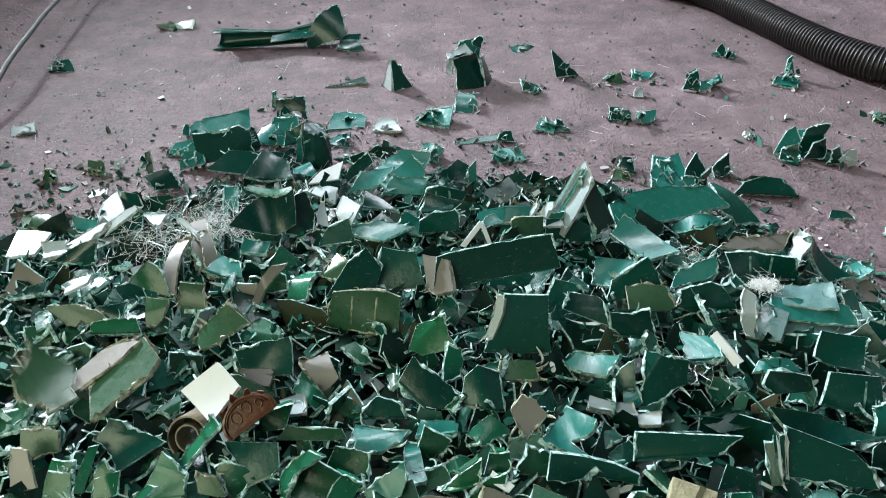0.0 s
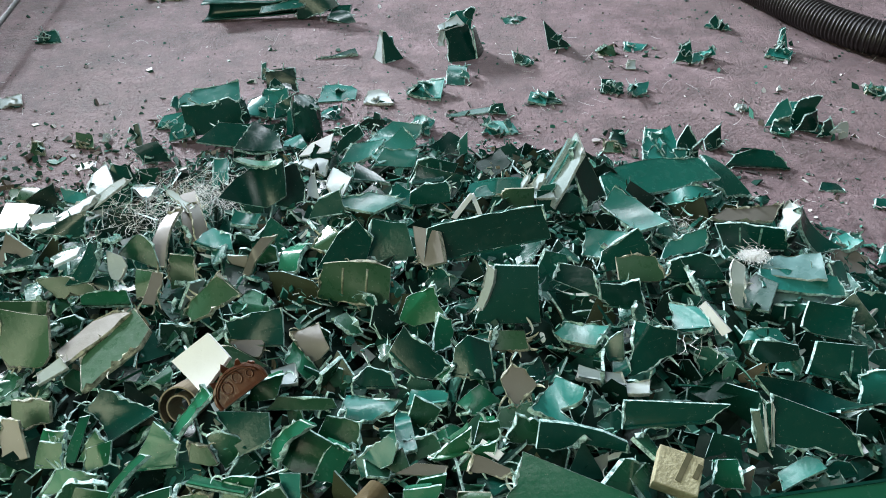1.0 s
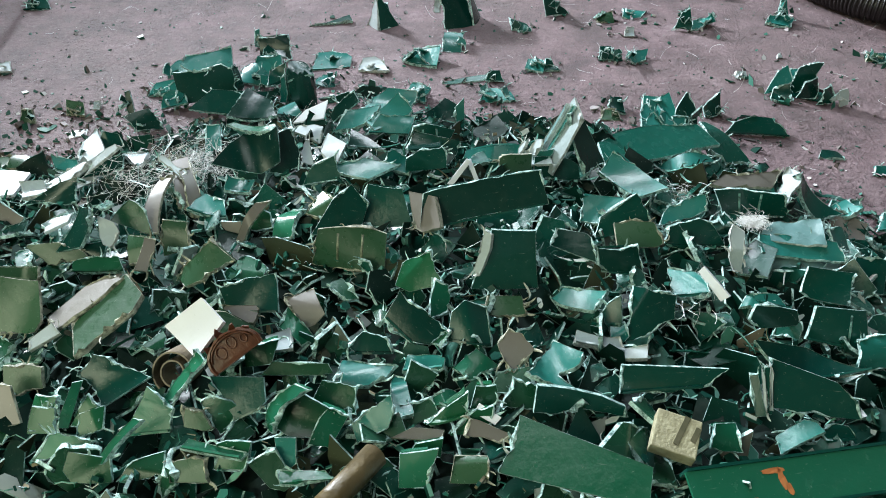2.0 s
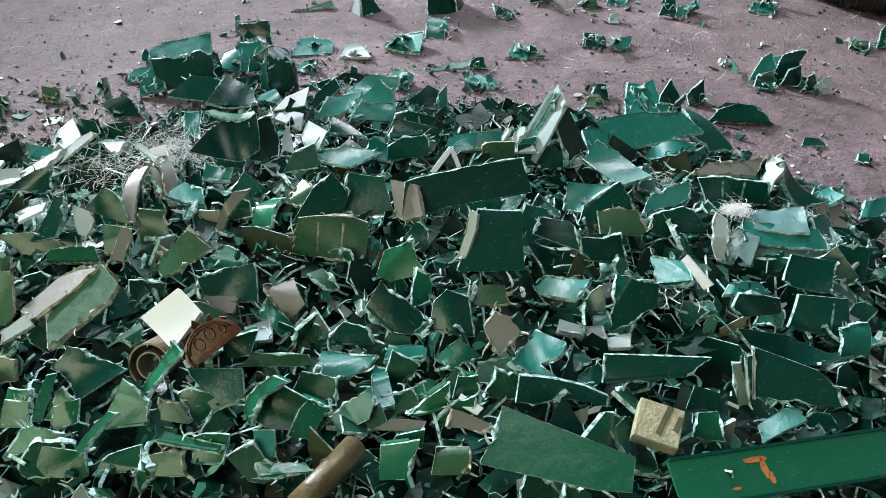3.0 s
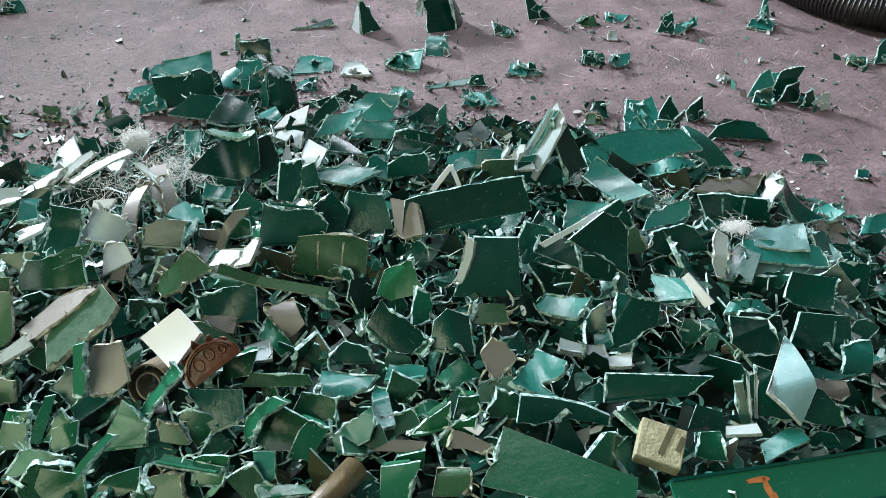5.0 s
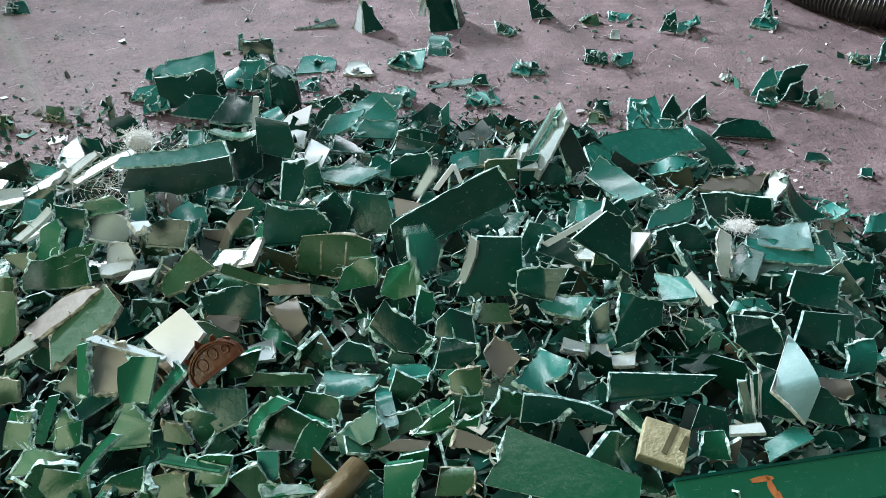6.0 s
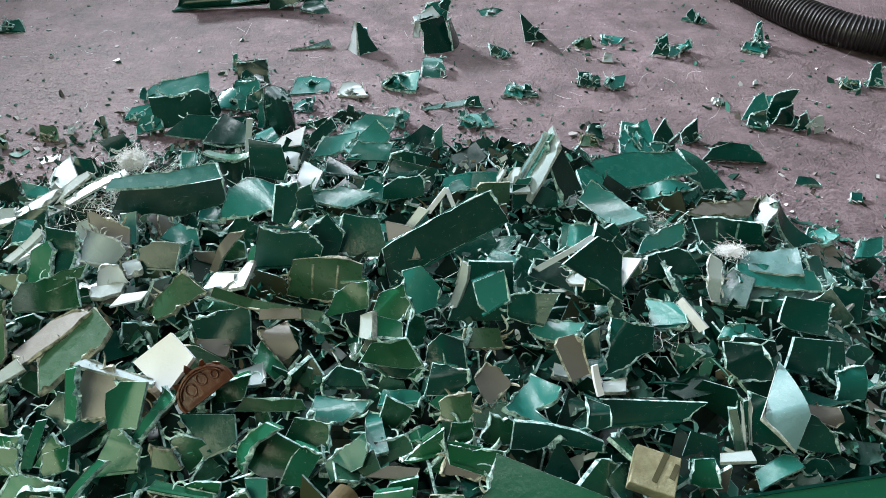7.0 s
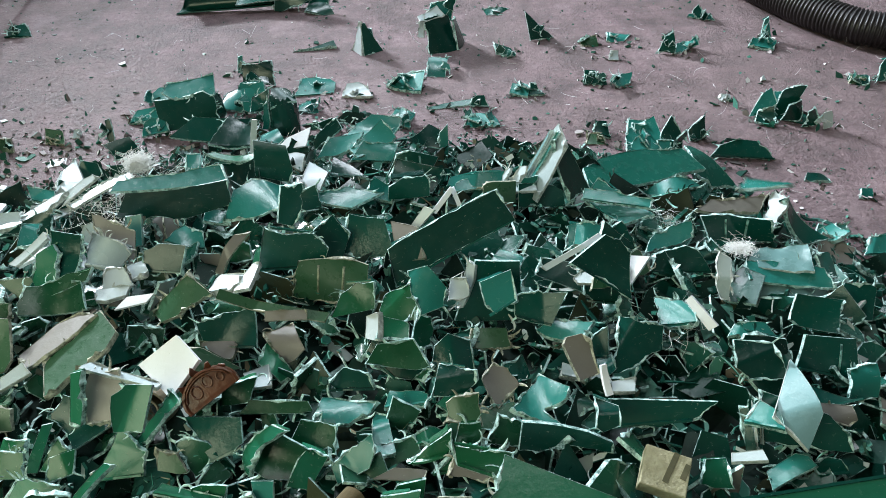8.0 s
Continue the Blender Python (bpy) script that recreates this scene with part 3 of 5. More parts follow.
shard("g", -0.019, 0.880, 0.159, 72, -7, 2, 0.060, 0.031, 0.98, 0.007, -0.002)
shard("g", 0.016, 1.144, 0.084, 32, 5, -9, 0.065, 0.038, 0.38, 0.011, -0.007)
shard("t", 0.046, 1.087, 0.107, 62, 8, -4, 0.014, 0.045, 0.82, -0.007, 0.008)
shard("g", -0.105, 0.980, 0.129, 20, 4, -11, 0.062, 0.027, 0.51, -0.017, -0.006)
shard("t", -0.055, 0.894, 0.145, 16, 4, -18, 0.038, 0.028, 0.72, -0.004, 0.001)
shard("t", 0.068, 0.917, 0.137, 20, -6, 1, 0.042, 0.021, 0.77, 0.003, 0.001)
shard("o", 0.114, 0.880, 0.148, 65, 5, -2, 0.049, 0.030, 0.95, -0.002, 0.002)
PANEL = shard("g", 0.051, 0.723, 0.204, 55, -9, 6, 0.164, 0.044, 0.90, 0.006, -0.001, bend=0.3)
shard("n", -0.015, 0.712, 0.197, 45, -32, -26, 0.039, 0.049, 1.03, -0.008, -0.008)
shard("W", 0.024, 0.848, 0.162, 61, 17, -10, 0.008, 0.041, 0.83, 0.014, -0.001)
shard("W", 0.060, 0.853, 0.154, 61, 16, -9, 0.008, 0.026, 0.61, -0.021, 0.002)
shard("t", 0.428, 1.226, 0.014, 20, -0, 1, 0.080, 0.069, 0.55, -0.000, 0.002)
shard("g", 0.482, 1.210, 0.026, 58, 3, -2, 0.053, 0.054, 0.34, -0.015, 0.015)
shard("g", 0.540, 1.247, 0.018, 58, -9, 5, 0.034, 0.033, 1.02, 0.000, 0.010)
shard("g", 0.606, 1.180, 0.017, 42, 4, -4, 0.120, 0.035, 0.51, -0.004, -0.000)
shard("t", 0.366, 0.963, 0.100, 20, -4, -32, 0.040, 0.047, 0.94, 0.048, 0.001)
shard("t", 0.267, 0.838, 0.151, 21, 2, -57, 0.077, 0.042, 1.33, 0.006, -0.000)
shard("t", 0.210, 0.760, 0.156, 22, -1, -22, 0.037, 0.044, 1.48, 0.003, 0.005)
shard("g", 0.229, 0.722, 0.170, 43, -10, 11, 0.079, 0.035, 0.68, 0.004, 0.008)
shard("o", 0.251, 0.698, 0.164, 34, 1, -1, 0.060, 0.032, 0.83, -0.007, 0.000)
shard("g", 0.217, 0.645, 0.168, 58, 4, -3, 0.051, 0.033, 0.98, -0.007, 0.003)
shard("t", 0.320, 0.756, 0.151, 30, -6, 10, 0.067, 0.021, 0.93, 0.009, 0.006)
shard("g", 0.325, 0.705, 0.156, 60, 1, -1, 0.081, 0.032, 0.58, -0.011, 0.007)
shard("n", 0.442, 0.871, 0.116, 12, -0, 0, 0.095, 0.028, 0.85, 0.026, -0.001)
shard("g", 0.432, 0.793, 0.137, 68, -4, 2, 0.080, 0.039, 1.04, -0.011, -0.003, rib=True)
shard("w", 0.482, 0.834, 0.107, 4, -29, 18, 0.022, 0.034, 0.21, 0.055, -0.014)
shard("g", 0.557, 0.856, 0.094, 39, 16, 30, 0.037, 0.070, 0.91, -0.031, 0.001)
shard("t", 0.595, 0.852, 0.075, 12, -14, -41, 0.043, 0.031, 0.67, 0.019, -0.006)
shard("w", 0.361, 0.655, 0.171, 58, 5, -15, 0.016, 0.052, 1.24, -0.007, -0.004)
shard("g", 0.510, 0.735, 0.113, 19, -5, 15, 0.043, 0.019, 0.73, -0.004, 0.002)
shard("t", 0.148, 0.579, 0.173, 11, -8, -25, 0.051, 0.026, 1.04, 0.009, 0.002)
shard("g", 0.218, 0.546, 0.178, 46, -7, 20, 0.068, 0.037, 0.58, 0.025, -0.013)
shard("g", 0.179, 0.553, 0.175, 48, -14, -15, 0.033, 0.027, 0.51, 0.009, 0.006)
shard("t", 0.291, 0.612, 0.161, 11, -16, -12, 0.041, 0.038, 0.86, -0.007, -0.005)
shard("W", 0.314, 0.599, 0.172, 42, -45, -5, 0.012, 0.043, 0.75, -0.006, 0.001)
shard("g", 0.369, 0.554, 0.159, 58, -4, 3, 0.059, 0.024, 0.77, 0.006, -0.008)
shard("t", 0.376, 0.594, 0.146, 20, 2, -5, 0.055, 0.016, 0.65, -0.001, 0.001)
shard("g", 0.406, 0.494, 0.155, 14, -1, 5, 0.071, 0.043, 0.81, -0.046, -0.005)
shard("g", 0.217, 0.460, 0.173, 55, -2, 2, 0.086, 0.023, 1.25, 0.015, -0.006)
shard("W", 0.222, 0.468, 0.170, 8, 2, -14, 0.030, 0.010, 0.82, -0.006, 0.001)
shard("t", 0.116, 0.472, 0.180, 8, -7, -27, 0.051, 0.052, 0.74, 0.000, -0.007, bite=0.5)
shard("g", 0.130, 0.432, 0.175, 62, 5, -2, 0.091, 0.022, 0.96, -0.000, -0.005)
nudged(shard("n", 0.070, 0.500, 0.176, 25, -24, 41, 0.033, 0.033, 0.77, 0.008, 0.001), 2.95)
shard("w", 0.168, 0.521, 0.163, 10, 3, -16, 0.054, 0.016, 0.85, -0.004, -0.001)
shard("w", 0.200, 0.504, 0.164, 11, -8, -9, 0.028, 0.013, 1.02, 0.001, 0.002)
shard("t", 0.191, 0.529, 0.167, 40, 1, -1, 0.021, 0.019, 0.72, -0.002, 0.002)
shard("l", 0.268, 0.396, 0.163, 36, 6, -8, 0.029, 0.025, 0.72, -0.003, 0.002)
shard("t", 0.336, 0.400, 0.158, -5, -19, 18, 0.049, 0.019, 0.84, 0.003, 0.001)
shard("g", 0.384, 0.406, 0.150, 42, -2, 3, 0.031, 0.016, 0.82, -0.006, 0.003)
shard("g", -0.033, 0.537, 0.183, 32, 28, -37, 0.053, 0.034, 1.26, -0.001, 0.002)
shard("t", -0.090, 0.481, 0.170, 6, 1, 1, 0.048, 0.028, 1.17, 0.011, -0.007, ripple=0.0014)
shard("t", -0.023, 0.491, 0.170, 6, -2, -3, 0.043, 0.016, 0.95, 0.004, -0.003, ripple=0.0014)
shard("l", 0.027, 0.488, 0.175, 16, 16, -43, 0.022, 0.033, 1.31, 0.009, 0.003, ripple=0.0014)
shard("g", -0.082, 0.518, 0.172, 52, 1, -1, 0.054, 0.021, 0.47, 0.008, -0.003)
shard("l", -0.009, 0.453, 0.165, 7, -3, 2, 0.033, 0.023, 0.88, 0.019, 0.003)
shard("e", -0.005, 0.423, 0.176, 65, -14, 6, 0.042, 0.019, 0.59, 0.018, 0.005)
shard("n", -0.151, 0.571, 0.179, 25, 30, -47, 0.046, 0.027, 0.72, 0.003, -0.003)
shard("g", -0.212, 0.591, 0.176, 45, 1, -1, 0.060, 0.036, 1.00, -0.007, 0.009)
shard("l", -0.161, 0.549, 0.167, 7, 10, -38, 0.034, 0.021, 1.34, -0.004, -0.004)
shard("w", -0.176, 0.532, 0.165, 9, 3, 10, 0.024, 0.024, 1.13, -0.003, 0.002)
falls(shard("o", -0.480, 0.600, 0.182, 44, -6, 6, 0.038, 0.057, 1.32, 0.006, -0.004), 0.8)
shard("W", -0.250, 0.507, 0.219, 30, 12, -43, 0.053, 0.045, 0.69, 0.002, -0.001)
shard("g", -0.340, 0.474, 0.179, 25, 24, -42, 0.044, 0.038, 1.30, -0.000, 0.013)
shard("o", -0.433, 0.481, 0.172, 47, -12, 11, 0.040, 0.029, 0.99, 0.007, -0.005)
shard("n", -0.434, 0.448, 0.174, 44, -9, 9, 0.023, 0.041, 0.67, 0.002, -0.003)
shard("e", -0.392, 0.431, 0.171, 48, 1, -1, 0.030, 0.026, 0.73, 0.001, -0.001)
shard("l", -0.373, 0.443, 0.179, 46, 17, 11, 0.012, 0.045, 0.75, 0.010, 0.001)
shard("e", -0.348, 0.425, 0.172, 40, -15, 17, 0.026, 0.021, 0.87, 0.009, -0.001)
nudged(shard("g", 0.073, 0.627, 0.192, 66, 3, 4, 0.078, 0.070, 0.66, 0.009, -0.002), 2.95)
nudged(shard("w", 0.038, 0.631, 0.197, 65, -15, -32, 0.013, 0.052, 0.97, 0.021, -0.003), 2.95)
shard("o", -0.112, 0.667, 0.178, 60, 3, -5, 0.092, 0.050, 0.88, 0.004, 0.003, bend=-6, rib=True)
shard("e", -0.033, 0.616, 0.181, 45, -8, 8, 0.060, 0.038, 0.58, 0.008, 0.003)
shard("g", -0.128, 0.725, 0.188, 46, 13, 2, 0.057, 0.063, 0.57, 0.021, -0.014)
shard("g", -0.067, 0.745, 0.181, 50, 5, -4, 0.073, 0.051, 0.60, -0.005, -0.001)
shard("g", 0.167, 0.677, 0.169, 34, 13, -19, 0.059, 0.027, 0.71, -0.009, 0.004)
shard("g", 0.463, 0.625, 0.138, 39, 10, -12, 0.055, 0.040, 1.11, 0.004, 0.004)
shard("g", 0.447, 0.546, 0.148, 49, 10, -8, 0.065, 0.042, 0.98, -0.002, 0.003, rib=True)
shard("g", 0.537, 0.655, 0.122, 27, 14, -25, 0.049, 0.048, 0.76, -0.003, 0.005)
shard("t", 0.459, 0.507, 0.146, 40, -5, 6, 0.038, 0.035, 0.85, 0.012, 0.001)
shard("g", 0.031, 0.536, 0.181, 45, 6, -6, 0.049, 0.045, 0.77, -0.005, -0.004)
shard("o", 0.067, 0.572, 0.170, 30, -3, 5, 0.051, 0.023, 0.74, 0.004, -0.002)
shard("l", -0.010, 0.578, 0.175, 39, 5, 27, 0.022, 0.035, 0.51, 0.017, -0.005)
shard("e", -0.153, 0.491, 0.167, 35, 1, -1, 0.076, 0.013, 0.77, 0.002, -0.001)
shard("e", -0.108, 0.448, 0.175, 39, 10, -12, 0.046, 0.025, 0.74, -0.001, 0.001)
shard("t", -0.072, 0.417, 0.172, 28, -11, 19, 0.041, 0.022, 1.11, 0.003, 0.005)
shard("t", -0.050, 0.453, 0.167, 9, -1, 15, 0.023, 0.050, 0.54, 0.008, -0.005)
shard("e", 0.042, 0.435, 0.177, 48, 18, -15, 0.030, 0.026, 0.60, -0.009, 0.004)
shard("o", -0.263, 0.551, 0.176, 39, 10, -12, 0.051, 0.029, 1.09, 0.036, -0.007)
shard("e", -0.203, 0.503, 0.174, 55, -6, 4, 0.042, 0.022, 0.72, 0.016, 0.001)
shard("n", -0.226, 0.573, 0.167, 18, 1, -4, 0.033, 0.021, 1.33, 0.000, 0.001)
shard("e", -0.140, 0.420, 0.185, 43, 14, -14, 0.042, 0.036, 1.09, 0.005, -0.005)
shard("l", -0.174, 0.421, 0.195, 48, -25, -33, 0.023, 0.046, 0.61, 0.038, -0.002)
shard("l", -0.118, 0.408, 0.178, 43, 24, 4, 0.021, 0.035, 1.18, 0.010, -0.002)
shard("l", -0.275, 0.463, 0.186, 26, -24, -8, 0.017, 0.039, 0.60, 0.038, -0.006)
shard("g", -0.200, 0.449, 0.178, 36, -14, 19, 0.033, 0.039, 1.38, 0.002, -0.011)
shard("l", -0.291, 0.429, 0.175, 38, -3, 3, 0.046, 0.034, 0.53, 0.015, -0.012)
shard("l", -0.322, 0.394, 0.186, 32, -16, -13, 0.011, 0.040, 0.78, 0.038, -0.001)
shard("e", -0.351, 0.433, 0.174, 44, 10, -11, 0.024, 0.027, 0.92, 0.007, -0.007)
shard("e", -0.389, 0.437, 0.174, 45, 2, -2, 0.030, 0.034, 0.92, -0.003, 0.000)
shard("l", -0.370, 0.401, 0.167, 30, -1, 1, 0.044, 0.020, 0.99, 0.014, -0.004)
shard("e", -0.332, 0.376, 0.171, 40, 1, -2, 0.046, 0.025, 0.80, 0.003, -0.003)
shard("l", -0.218, 0.387, 0.179, 8, 7, -10, 0.058, 0.009, 0.99, 0.004, -0.002)
shard("o", -0.238, 0.426, 0.171, 39, 8, -9, 0.030, 0.018, 0.62, -0.010, 0.000)
shard("o", -0.236, 0.371, 0.170, 40, 1, -2, 0.035, 0.021, 0.92, -0.005, 0.004)
shard("e", -0.282, 0.374, 0.171, 45, -4, 4, 0.045, 0.018, 0.62, 0.005, 0.002)
shard("t", -0.143, 0.381, 0.174, 43, 23, -23, 0.020, 0.023, 0.86, -0.015, 0.005)
shard("l", -0.128, 0.362, 0.170, 1, 4, 4, 0.049, 0.013, 0.85, -0.007, -0.001)
shard("l", -0.033, 0.362, 0.175, 46, 2, -2, 0.025, 0.033, 1.40, 0.005, 0.003)
shard("n", -0.030, 0.404, 0.171, 26, 2, -5, 0.047, 0.011, 0.66, 0.011, -0.000)
shard("e", -0.020, 0.388, 0.171, 51, 10, -8, 0.029, 0.013, 0.84, 0.001, 0.005)
shard("e", 0.020, 0.414, 0.172, 52, -4, 3, 0.040, 0.020, 0.69, 0.012, 0.004)
shard("n", 0.034, 0.402, 0.174, 34, 8, -11, 0.033, 0.014, 1.26, 0.006, -0.004)
shard("W", 0.038, 0.419, 0.178, 23, 13, -28, 0.023, 0.010, 1.09, 0.001, -0.001)
shard("w", 0.063, 0.367, 0.178, 42, 18, -18, 0.013, 0.024, 0.61, -0.006, 0.007)
shard("e", -0.202, 0.385, 0.173, 46, 2, -2, 0.030, 0.028, 1.01, 0.004, -0.002)
shard("e", -0.084, 0.370, 0.175, 42, 20, -21, 0.023, 0.024, 1.10, 0.021, -0.002)
shard("o", 0.018, 0.363, 0.171, 40, 1, -2, 0.035, 0.024, 0.86, 0.002, 0.000)
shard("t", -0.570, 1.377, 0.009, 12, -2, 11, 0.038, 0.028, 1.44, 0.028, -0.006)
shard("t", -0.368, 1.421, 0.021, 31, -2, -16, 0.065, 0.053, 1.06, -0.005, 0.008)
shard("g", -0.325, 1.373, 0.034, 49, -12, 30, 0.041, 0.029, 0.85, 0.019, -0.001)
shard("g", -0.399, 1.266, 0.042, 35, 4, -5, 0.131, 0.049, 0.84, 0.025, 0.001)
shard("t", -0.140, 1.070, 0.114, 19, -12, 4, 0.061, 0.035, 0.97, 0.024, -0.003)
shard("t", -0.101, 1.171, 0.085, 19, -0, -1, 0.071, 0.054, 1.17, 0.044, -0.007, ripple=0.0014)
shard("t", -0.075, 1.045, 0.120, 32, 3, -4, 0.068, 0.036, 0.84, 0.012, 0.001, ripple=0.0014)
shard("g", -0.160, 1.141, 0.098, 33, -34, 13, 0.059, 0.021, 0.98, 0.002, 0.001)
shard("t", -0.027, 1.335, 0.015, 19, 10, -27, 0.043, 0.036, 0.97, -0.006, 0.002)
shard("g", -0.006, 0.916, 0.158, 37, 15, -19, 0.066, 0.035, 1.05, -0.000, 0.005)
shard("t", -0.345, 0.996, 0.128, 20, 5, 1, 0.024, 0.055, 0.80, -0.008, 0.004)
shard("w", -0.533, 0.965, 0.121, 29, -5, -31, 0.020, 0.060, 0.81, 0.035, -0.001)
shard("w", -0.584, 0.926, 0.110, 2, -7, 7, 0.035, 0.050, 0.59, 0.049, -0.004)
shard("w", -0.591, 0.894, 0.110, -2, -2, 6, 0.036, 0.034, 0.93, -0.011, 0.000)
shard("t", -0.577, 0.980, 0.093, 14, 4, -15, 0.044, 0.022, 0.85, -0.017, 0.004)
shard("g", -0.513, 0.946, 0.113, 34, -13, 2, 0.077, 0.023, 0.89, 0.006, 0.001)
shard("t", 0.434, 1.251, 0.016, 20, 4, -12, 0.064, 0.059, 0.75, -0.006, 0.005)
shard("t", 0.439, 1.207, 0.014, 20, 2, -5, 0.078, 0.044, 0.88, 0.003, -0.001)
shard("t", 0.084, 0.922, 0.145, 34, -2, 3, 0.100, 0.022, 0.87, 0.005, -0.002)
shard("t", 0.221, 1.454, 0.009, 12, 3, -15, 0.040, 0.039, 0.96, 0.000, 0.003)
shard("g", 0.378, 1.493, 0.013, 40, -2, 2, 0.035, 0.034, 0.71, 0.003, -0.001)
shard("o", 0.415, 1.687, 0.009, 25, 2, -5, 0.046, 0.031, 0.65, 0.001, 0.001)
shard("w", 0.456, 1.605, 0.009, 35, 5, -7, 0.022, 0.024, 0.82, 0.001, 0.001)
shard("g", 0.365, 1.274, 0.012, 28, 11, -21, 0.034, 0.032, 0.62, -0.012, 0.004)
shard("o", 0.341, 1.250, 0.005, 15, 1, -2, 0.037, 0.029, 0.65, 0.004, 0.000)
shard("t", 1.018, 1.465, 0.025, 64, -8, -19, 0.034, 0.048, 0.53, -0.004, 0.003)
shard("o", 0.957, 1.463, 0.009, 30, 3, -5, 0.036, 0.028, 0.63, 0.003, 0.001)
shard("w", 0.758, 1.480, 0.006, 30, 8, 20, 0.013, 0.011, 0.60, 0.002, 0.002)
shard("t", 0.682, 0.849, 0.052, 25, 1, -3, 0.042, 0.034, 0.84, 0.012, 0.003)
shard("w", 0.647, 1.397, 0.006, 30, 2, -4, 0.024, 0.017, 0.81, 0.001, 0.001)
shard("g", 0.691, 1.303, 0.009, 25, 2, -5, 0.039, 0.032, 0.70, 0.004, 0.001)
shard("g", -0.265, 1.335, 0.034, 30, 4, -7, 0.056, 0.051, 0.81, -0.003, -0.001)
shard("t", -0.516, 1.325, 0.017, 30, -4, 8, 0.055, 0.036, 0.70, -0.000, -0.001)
falls(shard("g", -0.424, 0.701, 0.201, 46, -5, -17, 0.044, 0.056, 0.90, 0.004, -0.001), 3.47)
falls(shard("w", -0.380, 0.707, 0.200, 41, 14, -1, 0.037, 0.036, 1.45, 0.006, -0.005), 3.49)
falls(shard("e", -0.411, 0.632, 0.196, 32, -2, 3, 0.073, 0.034, 0.84, -0.002, -0.000), 3.46)
falls(shard("g", -0.160, 0.702, 0.198, 68, -1, 1, 0.078, 0.046, 1.01, 0.013, -0.008, bend=0.5), 3.42)
falls(shard("g", -0.164, 0.788, 0.202, 65, 27, 15, 0.028, 0.052, 0.88, -0.009, 0.005), 3.36)
falls(shard("o", -0.165, 0.603, 0.197, 29, 6, -10, 0.116, 0.011, 1.01, 0.002, -0.000), 3.94)
falls(shard("w", -0.237, 0.657, 0.189, 10, -18, -5, 0.033, 0.031, 1.31, 0.020, -0.002), 4.16)
falls(shard("w", -0.204, 0.657, 0.197, 5, -18, -9, 0.020, 0.039, 0.72, 0.007, -0.001), 4.22)
falls(shard("n", -0.306, 0.478, 0.209, 40, -4, 4, 0.040, 0.047, 0.79, -0.004, 0.000), 4.32)
falls(shard("l", -0.328, 0.467, 0.220, 57, -10, -18, 0.016, 0.051, 0.88, 0.002, 0.002), 4.36)
falls(shard("g", 0.207, 0.633, 0.221, 37, 35, -11, 0.082, 0.050, 0.50, -0.000, 0.001), 4.38)
falls(shard("w", 0.159, 0.668, 0.226, 37, 31, -20, 0.008, 0.077, 0.64, 0.041, -0.001), 4.4)
falls(shard("w", -0.476, 0.927, 0.147, 6, -7, -32, 0.018, 0.089, 1.11, 0.031, -0.004), 4.43)
falls(shard("W", -0.414, 0.767, 0.181, 26, -2, 4, 0.015, 0.029, 1.84, 0.011, 0.000), 4.5)
falls(shard("g", -0.310, 0.701, 0.193, 50, 4, -3, 0.047, 0.034, 1.07, 0.001, 0.000), 4.58)
falls(shard("w", -0.360, 0.664, 0.190, 40, -11, 28, 0.041, 0.029, 0.49, 0.009, -0.005), 4.62)
falls(shard("e", -0.427, 0.643, 0.200, 31, -19, 8, 0.100, 0.014, 0.68, 0.026, -0.001), 4.45)
# the upward face has the lighter green, as if lit from above
falls(plates("broken_beam", "dark green broken beam, upper face coloured as lit", "plastic beam", (-0.326, 0.816, 0.190), [
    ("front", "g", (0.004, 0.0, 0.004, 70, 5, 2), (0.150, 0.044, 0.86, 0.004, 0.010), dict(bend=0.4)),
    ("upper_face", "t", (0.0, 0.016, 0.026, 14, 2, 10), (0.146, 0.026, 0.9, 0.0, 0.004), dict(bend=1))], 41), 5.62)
falls(shard("t", -0.214, 0.829, 0.193, 15, 2, 14, 0.100, 0.055, 0.59, 0.005, -0.004), 6.22)
falls(shard("g", -0.195, 0.897, 0.197, 59, 17, 1, 0.058, 0.049, 0.78, -0.019, 0.001), 5.5)
falls(shard("w", -0.239, 0.990, 0.177, 58, 29, -5, 0.010, 0.052, 0.82, -0.020, 0.002), 5.52)
falls(shard("t", -0.135, 0.776, 0.178, 17, -1, 11, 0.072, 0.015, 0.59, 0.020, -0.003), 5.85)
falls(shard("t", 0.007, 0.601, 0.223, 38, -13, 16, 0.044, 0.049, 0.48, -0.005, -0.002), 5.96)
falls(shard("l", -0.035, 0.554, 0.208, 36, 14, 7, 0.034, 0.022, 0.98, 0.002, -0.002), 6.56)
falls(shard("w", -0.054, 0.554, 0.212, 54, -23, -41, 0.021, 0.026, 0.91, -0.004, 0.003), 6.58)
falls(shard("e", -0.082, 0.613, 0.198, 48, -7, 6, 0.047, 0.032, 0.69, 0.013, -0.002), 5.4)
falls(shard("e", -0.026, 0.529, 0.195, 40, 6, -7, 0.070, 0.026, 0.52, -0.008, 0.005), 6.42)
falls(shard("g", 0.024, 0.484, 0.204, 46, -4, 3, 0.044, 0.026, 0.79, 0.007, -0.005), 5.7)
falls(shard("o", 0.037, 0.456, 0.194, 45, 8, -8, 0.033, 0.025, 0.95, -0.007, 0.005), 5.72)
falls(shard("e", 0.050, 0.390, 0.203, 30, 10, -17, 0.049, 0.021, 1.12, -0.008, 0.004), 6.36)
falls(shard("t", 0.076, 0.599, 0.209, 43, -14, 28, 0.036, 0.035, 1.04, 0.012, -0.003), 6.84)
